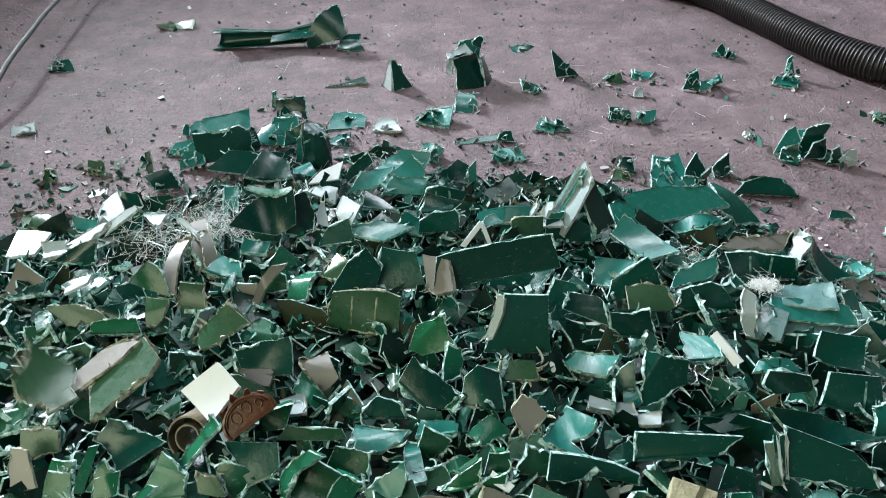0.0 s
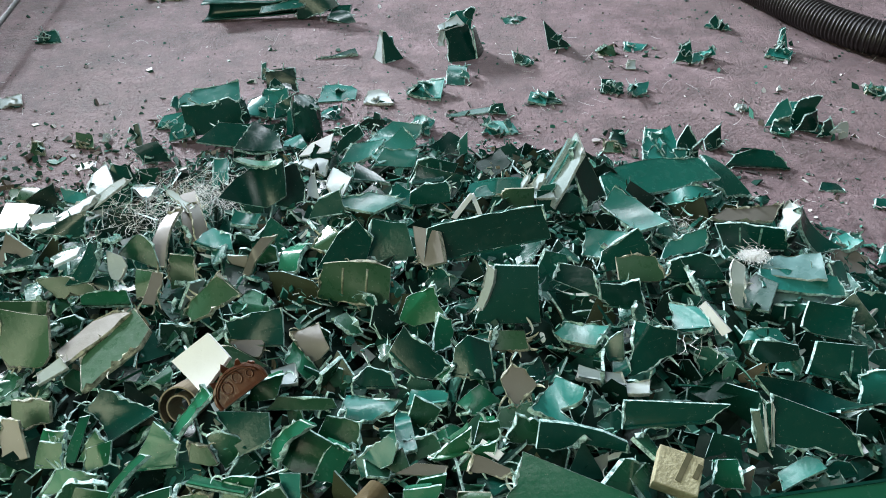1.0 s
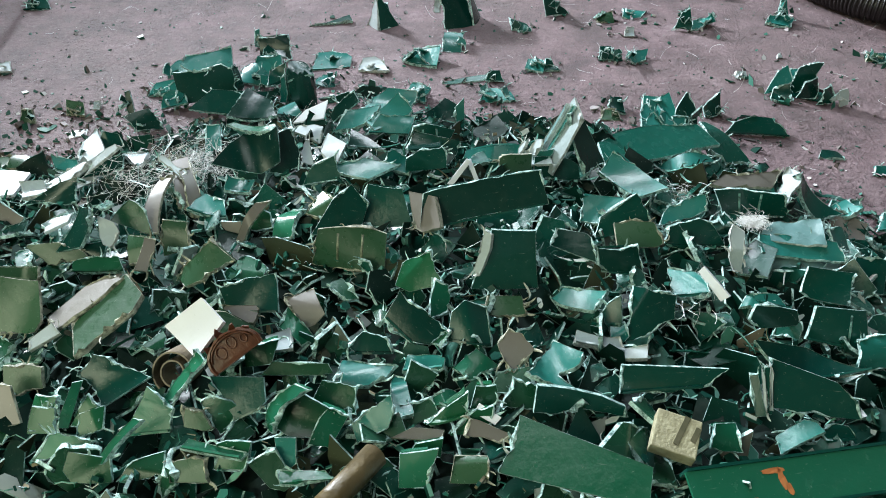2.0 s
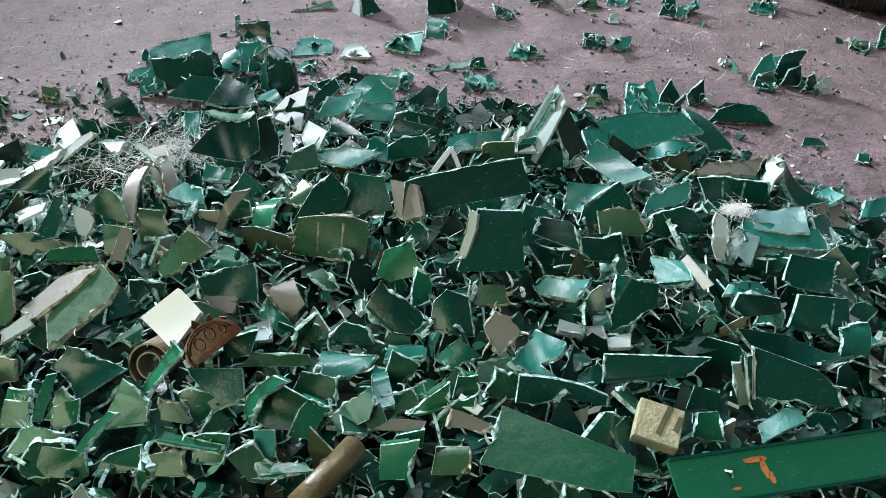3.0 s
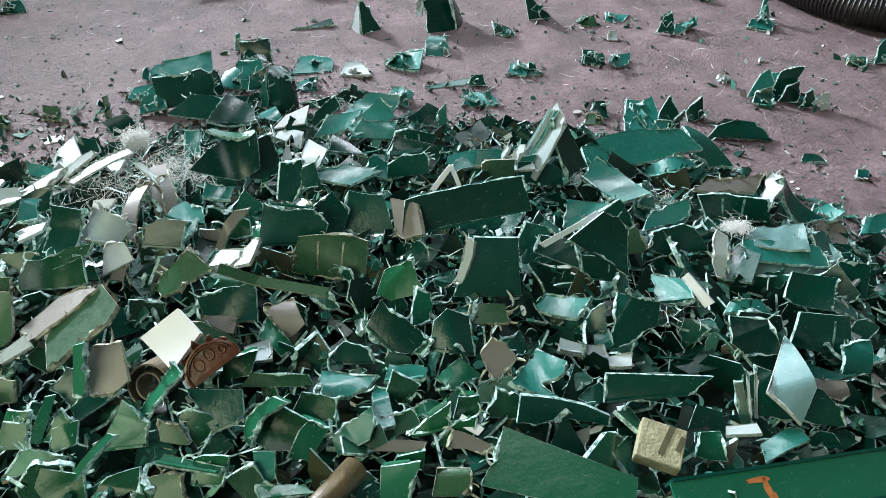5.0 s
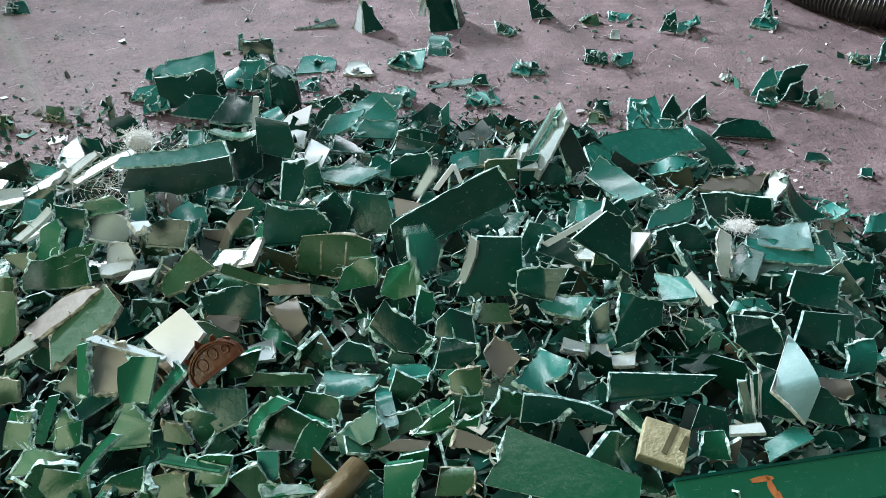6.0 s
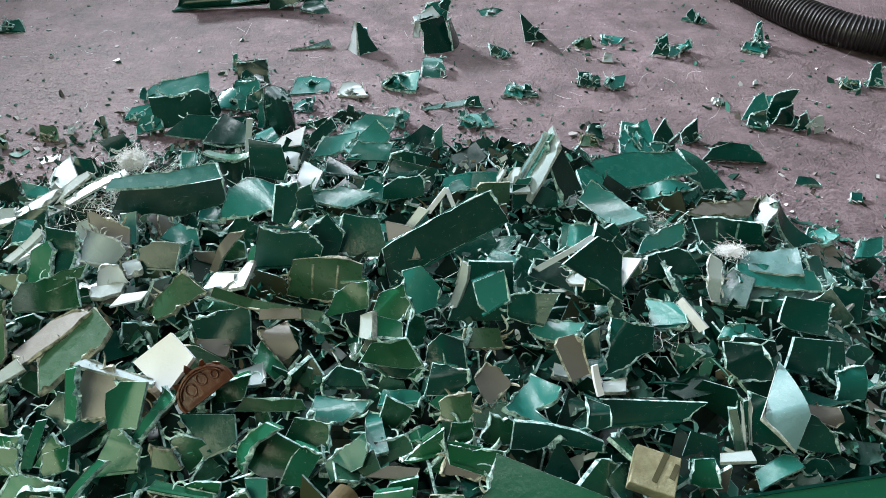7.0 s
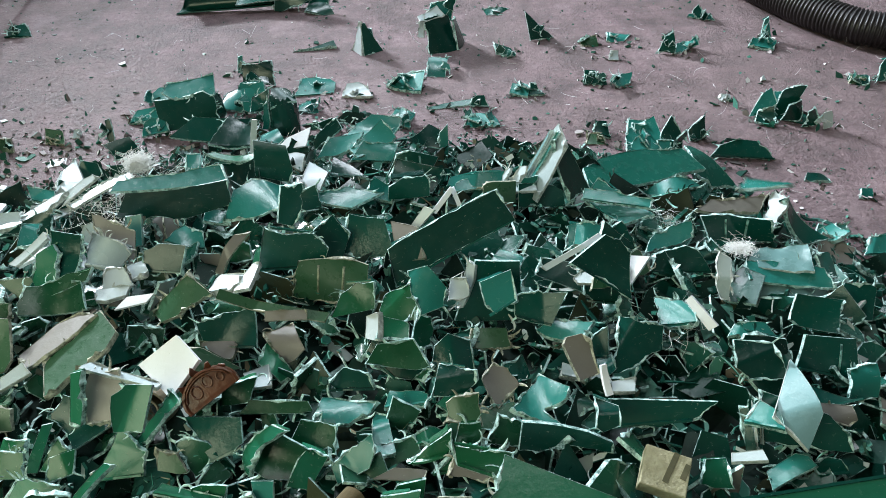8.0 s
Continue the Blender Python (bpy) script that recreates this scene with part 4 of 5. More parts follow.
falls(shard("t", 0.098, 0.672, 0.199, 15, -1, -19, 0.037, 0.031, 0.87, 0.003, -0.003), 6.8)
falls(shard("w", 0.187, 0.655, 0.197, 15, -13, -16, 0.029, 0.046, 0.80, 0.011, -0.003), 5.3)
falls(shard("o", 0.208, 0.644, 0.200, 45, 9, 20, 0.045, 0.038, 0.66, 0.012, -0.003), 5.3)
falls(shard("W", 0.228, 0.640, 0.199, 27, -23, -9, 0.014, 0.032, 1.94, 0.020, -0.004), 5.32)
falls(shard("t", 0.213, 0.742, 0.175, 19, -3, -27, 0.032, 0.036, 0.91, -0.007, 0.006), 5.2)
falls(shard("g", 0.246, 0.725, 0.181, 49, 17, 18, 0.069, 0.029, 0.27, -0.012, -0.007), 5.22)
falls(shard("g", 0.123, 0.591, 0.196, 41, 11, -13, 0.038, 0.033, 1.37, 0.000, 0.006), 5.6)
falls(shard("n", 0.155, 0.508, 0.206, 37, -2, 19, 0.023, 0.044, 1.23, 0.001, -0.001), 6.82)
falls(shard("W", 0.171, 0.470, 0.213, 49, 4, 23, 0.007, 0.030, 0.90, 0.001, -0.000), 6.76)
falls(shard("g", 0.162, 0.433, 0.203, 42, -13, 13, 0.024, 0.024, 0.69, 0.010, -0.007), 6.74)
falls(shard("p", 0.361, 0.434, 0.198, 16, 8, -54, 0.041, 0.060, 1.49, -0.023, -0.023), 4.7)
falls(shard("t", 0.321, 0.438, 0.190, 12, -13, -30, 0.038, 0.024, 0.51, 0.001, -0.004), 7.08)
falls(shard("g", 0.343, 0.513, 0.185, 46, -1, 1, 0.051, 0.038, 0.76, -0.002, -0.003), 4.72)
falls(shard("n", 0.411, 0.454, 0.165, 39, 10, -13, 0.037, 0.019, 0.78, -0.005, 0.002), 4.74)
falls(shard("w", 0.294, 0.402, 0.179, 7, -15, -11, 0.032, 0.010, 0.86, -0.001, 0.001), 4.76)
falls(shard("w", -0.415, 0.699, 0.190, 17, 9, 33, 0.028, 0.038, 1.06, 0.001, 0.002), 5.2)
falls(shard("l", -0.443, 0.688, 0.197, 46, -9, -6, 0.034, 0.046, 0.76, 0.002, 0.007), 5.3)
falls(shard("n", -0.368, 0.733, 0.200, 39, 18, 1, 0.042, 0.035, 1.24, -0.011, -0.005), 6.0)
falls(shard("w", -0.421, 0.766, 0.184, 40, -19, -9, 0.026, 0.025, 0.50, -0.001, 0.001), 6.04)
falls(shard("l", -0.382, 0.722, 0.191, 44, 4, -4, 0.057, 0.019, 0.64, -0.005, 0.001), 5.92)
falls(shard("t", -0.369, 0.771, 0.182, 46, -6, 6, 0.021, 0.039, 1.00, 0.006, 0.000), 5.6)
falls(shard("w", -0.338, 0.687, 0.191, 18, -1, 32, 0.019, 0.023, 1.10, 0.001, 0.001), 5.9)
falls(shard("w", -0.496, 0.745, 0.181, 31, -2, -27, 0.012, 0.048, 0.87, 0.025, -0.003), 5.4)
falls(shard("t", -0.527, 0.812, 0.154, 17, 7, 22, 0.026, 0.039, 0.91, 0.008, 0.003), 4.74)
falls(shard("w", -0.357, 0.643, 0.192, 15, 5, 28, 0.033, 0.017, 1.06, 0.006, -0.006), 5.5)
falls(shard("W", -0.329, 0.627, 0.193, 17, -4, 14, 0.035, 0.011, 0.84, 0.012, -0.002), 5.45)
falls(shard("n", -0.149, 0.583, 0.206, 36, -0, 0, 0.045, 0.011, 1.00, -0.000, 0.000), 5.4)
falls(shard("w", -0.294, 0.495, 0.222, 2, 14, -10, 0.076, 0.012, 0.96, 0.002, -0.002), 5.5)
falls(shard("l", -0.273, 0.451, 0.222, 40, 1, -2, 0.025, 0.043, 1.32, 0.003, -0.000), 5.52)
falls(shard("w", -0.008, 0.750, 0.203, 53, 6, -30, 0.010, 0.038, 1.44, 0.013, 0.000), 5.88)
falls(shard("t", 0.267, 0.829, 0.167, 20, -4, -23, 0.093, 0.017, 1.02, 0.002, -0.002), 7.72)
falls(shard("w", 0.038, 0.611, 0.210, 40, -1, 1, 0.023, 0.023, 0.81, 0.002, -0.001), 7.74)


plates("green_panel_piece", "large glossy green panel piece with pale torn edges", "plastic panel", (0.112, 0.351, 0.193), [
    ("panel", "l", (0.0, 0.0, 0.0, 26, 3, -15), (0.132, 0.044, 0.92, 0.004, -0.010), dict(bend=0.5, thick=0.005))], 7)
shard("d", 0.348, 1.000, 0.104, 8, 7, 25, 0.234, 0.072, 0.86, 0.012, 0.002, bend=0.15, thick=0.005)
shard("d", 0.494, 1.062, 0.066, 20, 16, 14, 0.084, 0.086, 0.15, -0.022, 0.0, thick=0.004)

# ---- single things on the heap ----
# light from the left is put into the pale colour of the left side
plates("broken_corner_post", "ribbed corner post, lit side coloured pale, broken and upright", "plastic post", (0.178, 0.915, 0.135), [
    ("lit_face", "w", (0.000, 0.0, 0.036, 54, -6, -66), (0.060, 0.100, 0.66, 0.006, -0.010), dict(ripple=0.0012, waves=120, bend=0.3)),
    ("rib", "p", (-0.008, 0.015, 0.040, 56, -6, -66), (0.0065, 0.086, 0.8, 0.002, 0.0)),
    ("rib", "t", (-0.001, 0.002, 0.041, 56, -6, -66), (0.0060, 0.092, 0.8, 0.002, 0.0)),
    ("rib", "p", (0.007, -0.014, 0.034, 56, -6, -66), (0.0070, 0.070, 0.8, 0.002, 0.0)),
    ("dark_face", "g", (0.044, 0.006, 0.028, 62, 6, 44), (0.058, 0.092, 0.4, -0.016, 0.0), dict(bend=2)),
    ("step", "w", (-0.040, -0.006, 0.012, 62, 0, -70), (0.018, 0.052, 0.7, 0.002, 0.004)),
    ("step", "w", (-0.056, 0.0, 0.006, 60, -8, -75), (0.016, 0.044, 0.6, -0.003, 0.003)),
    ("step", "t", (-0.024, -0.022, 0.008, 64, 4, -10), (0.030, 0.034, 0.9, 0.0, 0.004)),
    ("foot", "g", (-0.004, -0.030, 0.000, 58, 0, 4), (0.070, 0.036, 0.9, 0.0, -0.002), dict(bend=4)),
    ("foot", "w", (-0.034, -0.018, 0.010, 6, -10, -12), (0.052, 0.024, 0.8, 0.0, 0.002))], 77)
plates("broken_corner", "broken corner, left face pale, right face dark green", "plastic corner", (-0.113, 1.688, 0.0), [
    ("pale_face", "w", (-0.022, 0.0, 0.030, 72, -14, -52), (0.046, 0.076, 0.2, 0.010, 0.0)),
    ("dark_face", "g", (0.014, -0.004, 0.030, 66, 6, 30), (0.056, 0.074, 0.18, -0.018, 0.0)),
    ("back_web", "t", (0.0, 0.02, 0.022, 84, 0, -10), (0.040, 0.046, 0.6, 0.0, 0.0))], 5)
plates("broken_spout", "dark green broken spout with a pale torn lip, tipped over", "spout", (0.060, 1.690, 0.0), [
    ("front", "g", (0.010, -0.006, 0.034, 58, 10, 20), (0.072, 0.084, 0.95, -0.016, 0.006), dict(bend=-5, twist=0.2, thick=0.004)),
    ("side", "g", (0.046, 0.016, 0.030, 70, 14, 74), (0.056, 0.070, 0.8, -0.006, 0.0), dict(bend=-3)),
    ("lip", "w", (-0.024, 0.012, 0.074, 26, -4, 30), (0.070, 0.024, 0.8, 0.0, 0.004), dict(bend=6, ripple=0.0014, waves=150)),
    ("lip", "w", (-0.044, 0.0, 0.054, 64, -18, -40), (0.020, 0.050, 0.6, 0.004, 0.002), dict(bend=4)),
    ("back", "t", (-0.004, 0.040, 0.074, 52, 8, 14), (0.070, 0.046, 0.7, 0.010, 0.006), dict(bend=5, ripple=0.0014)),
    ("torn_point", "g", (0.022, 0.044, 0.092, 70, 30, 20), (0.036, 0.026, 0.4, 0.010, 0.0), dict(bend=4))], 6)
# light caught by the upper rim is put into its lighter green
plates("curved_bowl", "dark green curved bowl piece, upper rim coloured as lit", "plastic bowl", (-0.264, 0.896, 0.158), [
    ("bowl", "g", (0.0, 0.0, 0.010, 40, 2, -6), (0.090, 0.060, 0.72, 0.004, 0.004), dict(bend=11, twist=0.1)),
    ("rim", "l", (0.002, 0.022, 0.036, 8, 2, -6), (0.074, 0.012, 0.8, 0.0, 0.0), dict(bend=7, twist=0.0)),
    ("shell", "g", (0.046, 0.006, 0.008, 62, 12, 30), (0.050, 0.056, 0.7, -0.004, 0.003), dict(bend=-8, twist=0.2))], 8)
# top plate in the lighter green: skylight on it is painted in
plates("broken_box_end", "dark green broken box end, hollow, top coloured as lit", "plastic box", (-0.452, 1.342, 0.0), [
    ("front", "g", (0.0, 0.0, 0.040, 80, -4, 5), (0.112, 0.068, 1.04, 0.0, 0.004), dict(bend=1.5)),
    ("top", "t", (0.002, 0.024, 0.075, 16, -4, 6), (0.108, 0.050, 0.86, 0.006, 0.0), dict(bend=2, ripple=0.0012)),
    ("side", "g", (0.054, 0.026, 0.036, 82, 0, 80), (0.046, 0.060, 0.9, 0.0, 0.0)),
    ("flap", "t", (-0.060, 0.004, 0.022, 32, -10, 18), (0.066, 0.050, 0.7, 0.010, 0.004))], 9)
plates("folded_panel", "folded sage-green panel piece with a pale tan flap", "plastic panel", (-0.372, 0.550, 0.178), [
    ("panel", "o", (0.006, 0.000, 0.014, -4, -16, 42), (0.090, 0.050, 0.84, 0.010, 0.004), dict(bend=0.5, thick=0.006)),
    ("flap", "n", (-0.023, 0.030, 0.012, -10, -16, 42), (0.090, 0.036, 0.72, -0.008, 0.002), dict(bend=0.4, ripple=0.0002, thick=0.003)),
    ("torn_lip", "w", (-0.052, -0.020, 0.006, 10, -14, 30), (0.034, 0.016, 0.8, 0.0, 0.002))], 14)
# two layers are coloured pale for the bright highlights on them
plates("crinkled_lump", "crinkled sea-green plastic lump, torn layers coloured pale for highlights", "plastic lump", (0.462, 0.694, 0.126), [
    ("layer", "p", (-0.006, 0.026, 0.016, 8, -6, -14), (0.082, 0.040, 0.8, 0.004, 0.004), dict(ripple=0.0022, waves=190, bend=3)),
    ("layer", "t", (0.0, 0.002, 0.010, 14, 2, -8), (0.106, 0.034, 0.9, -0.004, 0.002), dict(ripple=0.0020, waves=230, bend=2)),
    ("layer", "p", (0.002, -0.022, -0.002, 8, 4, -10), (0.096, 0.034, 0.85, 0.004, 0.004), dict(ripple=0.0022, waves=170, bend=-3)),
    ("side", "t", (0.058, 0.020, 0.006, 40, 20, 28), (0.040, 0.032, 0.8, 0.0, 0.0), dict(ripple=0.0014, waves=200)),
    ("shadowed_web", "g", (-0.02, -0.040, -0.010, 70, 0, -4), (0.070, 0.034, 0.8, 0.0, 0.002))], 3)
plates("layered_panel_end", "dark green panel piece with a layered pale end", "plastic panel", (0.362, 0.440, 0.164), [
    ("panel", "g", (0.006, 0.0, 0.004, 48, 3, -9), (0.092, 0.040, 0.90, -0.006, -0.010), dict(bend=0.8, thick=0.005)),
    ("layer", "w", (-0.0395, 0.006, 0.010, 52, -10, -10), (0.0030, 0.048, 0.9, 0.002, 0.0)),
    ("layer", "g", (-0.0425, 0.004, 0.006, 52, -12, -10), (0.0060, 0.048, 0.9, 0.002, 0.0)),
    ("layer", "w", (-0.0465, 0.003, 0.008, 52, -14, -12), (0.0028, 0.046, 0.9, 0.001, 0.0)),
    ("layer", "g", (-0.0525, 0.001, 0.003, 50, -22, -14), (0.0100, 0.042, 0.8, 0.0, 0.0))], 17)
plates("tan_folded_strip", "tan-brown plastic strip folded over and split", "plastic strip", (-0.365, 0.815, 0.150), [
    ("strip", "n", (0.012, 0.030, 0.018, 8, 10, 24), (0.034, 0.104, 0.7, 0.004, 0.004), dict(bend=-5, twist=1.5)),
    ("strip", "n", (-0.008, -0.034, 0.022, 18, -14, -14), (0.026, 0.090, 0.8, -0.006, 0.003), dict(bend=-4, twist=1.5)),
    ("strip", "n", (0.030, 0.0, 0.014, 22, 20, 30), (0.016, 0.080, 0.9, 0.0, 0.002), dict(bend=-4, twist=1.5)),
    ("strip", "w", (-0.004, 0.040, 0.026, 12, -6, 50), (0.014, 0.050, 0.7, 0.0, 0.002), dict(bend=4))], 23)


def smooth_path(points, n):
    out = []
    m = len(points)
    for i in range(m - 1):
        p0, p1, p2, p3 = (Vector(points[max(0, min(m - 1, i + k))]) for k in (-1, 0, 1, 2))
        for s in range(n):
            t = s / n
            out.append(0.5 * (2 * p1 + (p2 - p0) * t + (2 * p0 - 5 * p1 + 4 * p2 - p3) * t * t + (3 * p1 - p0 - 3 * p2 + p3) * t ** 3))
    return out + [Vector(points[-1])]


def corrugated_hose():
    path = smooth_path([(-0.15, 2.62, 0.042), (0.35, 2.48, 0.042), (0.72, 2.27, 0.042), (0.845, 2.05, 0.042), (0.918, 1.865, 0.042), (0.990, 1.72, 0.042), (1.10, 1.62, 0.042), (1.45, 1.50, 0.042), (1.9, 1.55, 0.042)], 44)
    v, f = tube_data([tuple(p) for p in path], [0.0372] * len(path), 20)
    ob = new("corrugated_hose", mesh_of("corrugated_hose", v, f, [RUBBER], True))
    tagged(ob, "black corrugated plastic suction hose on the concrete floor", "hose")
    n = 22
    verts, faces = [], []
    for z, rad in ((-0.0036, 0.0372), (-0.0020, 0.0402), (0.0, 0.0412), (0.0020, 0.0402), (0.0036, 0.0372)):
        verts += [(rad * math.cos(2 * math.pi * k / n), rad * math.sin(2 * math.pi * k / n), z) for k in range(n)]
    for s in range(4):
        for k in range(n):
            j = (k + 1) % n
            faces.append((s * n + k, s * n + j, s * n + n + j, s * n + n + k))
    ring = mesh_of("rib", verts, faces, [RUBBER], True)
    acc, count = 0.0, 0
    for a, c in zip(path, path[1:]):
        d = (c - a).length
        while acc < d and count < 290:
            turn = (c - a).to_track_quat("Z", "Y").to_matrix().to_4x4()
            part("rib", ring, ob, Matrix.Translation(a.lerp(c, acc / d)) @ turn)
            acc, count = acc + 0.0095, count + 1
        acc -= d


corrugated_hose()

rod_pts = smooth_path([(-1.13, 2.6, 0.05), (-1.099, 2.147, 0.07), (-1.071, 1.889, 0.07), (-1.05, 1.688, 0.06), (-1.03, 1.45, 0.011)], 6)
v, f = tube_data([tuple(p) for p in rod_pts], [0.0060] * len(rod_pts), 10)
tagged(new("metal_rod", mesh_of("metal_rod", v, f, [STEEL], True)), "bent dull grey metal rod leaning off the floor", "rod")


def broken_trough():
    """A half-round length of green moulding, flared at one end."""
    rr = random.Random(8)
    a, c = Vector((-0.606, 1.935, 0)), Vector((-0.272, 1.968, 0))
    verts, faces, n, m = [], [], 16, 11
    for i in range(n + 1):
        s = i / n
        base = a.lerp(c, s)
        rad = 0.027 - 0.010 * min(1, s / 0.6) + 0.010 * math.sin(math.pi * min(1, max(0, (s - 0.58) / 0.62)))
        end = 58 + 10 * math.sin(3 * s) + rr.uniform(-3, 3)
        for k in range(m):
            t = radians(end + (285 - end) * k / (m - 1))
            wob = rad * (1 + 0.05 * math.sin(5 * s + k))
            verts.append((base.x + 0.012 * math.sin(9 * s + 0.4 * k), base.y - wob * math.cos(t), rad + 0.012 * s + wob * math.sin(t)))
    o = len(verts)
    verts += [(x, y + 0.003, z * 0.985 + 0.003) for x, y, z in verts]
    for i in range(n):
        for k in range(m - 1):
            q = (i * m + k, i * m + k + 1, (i + 1) * m + k + 1, (i + 1) * m + k)
            faces += [q, tuple(o + x for x in q[::-1])]
        for k in (0, m - 1):
            faces.append((i * m + k, (i + 1) * m + k, o + (i + 1) * m + k, o + i * m + k))
    for i in (0, n):
        for k in range(m - 1):
            faces.append((i * m + k, i * m + k + 1, o + i * m + k + 1, o + i * m + k))
    ob = new("broken_moulding", mesh_of("broken_moulding", verts, faces, [PLASTIC["g"]], True))
    tagged(ob, "broken half-round green plastic moulding lying on concrete", "moulding")
    for name, colour, m, size, bend in (
            ("flared_end", "g", (-0.318, 1.945, 0.052, 60, -14, 10), (0.118, 0.074, 0.72, 0.014, 0.012), -4.0),
            ("torn_flap", "g", (-0.245, 1.940, 0.020, 44, 12, -24), (0.060, 0.036, 0.6, 0.004, 0.006), 5.0),
            ("torn_flap", "t", (-0.400, 1.940, 0.034, 40, -6, 6), (0.120, 0.024, 0.8, 0.0, 0.004), 2.0)):
        body, edge, _ = torn_plate(colour, size, rr, bend, 0.004, 0.001)
        part("torn_edge", edge, part(name, body, ob, pose(*m)), label="pale frayed edge")


broken_trough()


def shell_data(r0, r1, a0, a1, length, seed, ragged=0.006):
    """An arc-shaped shell along z with ragged ends."""
    rr = random.Random(seed)
    n, m = 10, 21
    verts, faces = [], []
    ends = [(rr.uniform(-ragged, ragged), rr.uniform(-ragged, ragged)) for k in range(m)]
    for i in range(n + 1):
        s = i / n
        for k in range(m):
            t = radians(a0 + (a1 - a0) * k / (m - 1))
            z = length * s + (ends[k][0] * (1 - s) ** 4 * 0.3 + ends[k][1] * s ** 4)
            rad = r0 + (r1 - r0) * s + 0.0015 * math.sin(7 * s + 2 * k)
            verts.append((rad * math.cos(t), rad * math.sin(t), z))
    o = len(verts)
    verts += [(x * 0.92, y * 0.92, z) for x, y, z in verts]
    for i in range(n):
        for k in range(m - 1):
            q = (i * m + k, i * m + k + 1, (i + 1) * m + k + 1, (i + 1) * m + k)
            faces += [q, tuple(o + x for x in q[::-1])]
        for k in (0, m - 1):
            faces.append((i * m + k, (i + 1) * m + k, o + (i + 1) * m + k, o + i * m + k))
    for i in (0, n):
        for k in range(m - 1):
            faces.append((i * m + k, i * m + k + 1, o + i * m + k + 1, o + i * m + k))
    return verts, faces


def broken_drum():
    r = random.Random(12)
    ob = new("broken_drum", mesh_of("broken_drum", *shell_data(0.030, 0.025, 165, 385, 0.074, 6, 0.008), [PLASTIC["g"]], "soft"))
    ob.matrix_basis = pose(-0.262, 1.318, 0.004, -6, 2, 6)
    tagged(ob, "dark green broken drum piece standing in the debris", "plastic drum")
    body, edge, _ = torn_plate("g", (0.050, 0.046, 0.7, 0.0, 0.003), r, -9.0, 0.004, 0.0012)
    part("torn_edge", edge, part("cap", body, ob, pose(0.0, -0.002, 0.076, 18, 4, 10)), label="pale frayed edge")
    body, edge, _ = torn_plate("t", (0.020, 0.050, 0.5, 0.0, 0.003), r, 4.0)
    part("torn_edge", edge, part("torn_flap", body, ob, pose(-0.034, -0.006, 0.034, 74, -8, -30), "sea-green torn flap"), label="pale frayed edge")


broken_drum()


def broken_bracket():
    """A base strip with three curved upright webs and a side panel, broken off."""
    r = random.Random(21)

    def web(w, h, taper, lean, slant, bend, thick=0.003):
        pts, mid, at = outline(w, h, taper, lean, slant, 0.0012, r)
        v, f, lift, slots = plate_data(pts, mid, thick, bend, 0.25, 0.0003, r)
        return pts, mid, at, v, f, lift, thick

    base = web(0.15, 0.045, 0.8, 0.004, 0.004, 0.4, 0.004)
    ob = new("broken_bracket", mesh_of("broken_bracket", base[3], base[4], [PLASTIC["g"]], "soft"))
    ob.matrix_basis = pose(0.735, 1.318, 0.005, 3, 2, -22) @ Matrix.Diagonal((0.72, 0.72, 0.62, 1))
    tagged(ob, "dark green bracket with curved cross webs on concrete", "bracket")
    for name, m, size, colour in (
            ("side_panel", pose(-0.062, 0.008, 0.026, 48, -14, 30), (0.092, 0.060, 0.35, 0.026, 0.006, 1.0), "t"),
            ("cross_web", pose(0.000, 0.016, 0.044, 80, 4, 16), (0.056, 0.100, 1.0, 0.010, 0.012, 3.0), "g"),
            ("cross_web", pose(0.028, -0.014, 0.030, 70, 6, 34), (0.056, 0.058, 0.95, 0.004, 0.004, -9.0), "g"),
            ("cross_web", pose(0.076, -0.022, 0.026, 68, 4, 48), (0.052, 0.052, 0.8, 0.002, 0.002, -10.0), "g"),
            ("torn_tip", pose(0.096, -0.016, 0.020, 66, 38, 10), (0.014, 0.030, 0.8, 0.0, 0.002, 1.0), "w")):
        pts, mid, at, v, f, lift, thick = web(*size)
        part(name, mesh_of(name, v, f, [PLASTIC[colour]], "soft"), ob, m)
        v, f = rim_data(pts, mid, thick, lift, r, [True] * len(pts))
        part("torn_edge", mesh_of("torn_edge", v, f, [EDGE["g"]]), ob, m, "pale frayed edge")


broken_bracket()


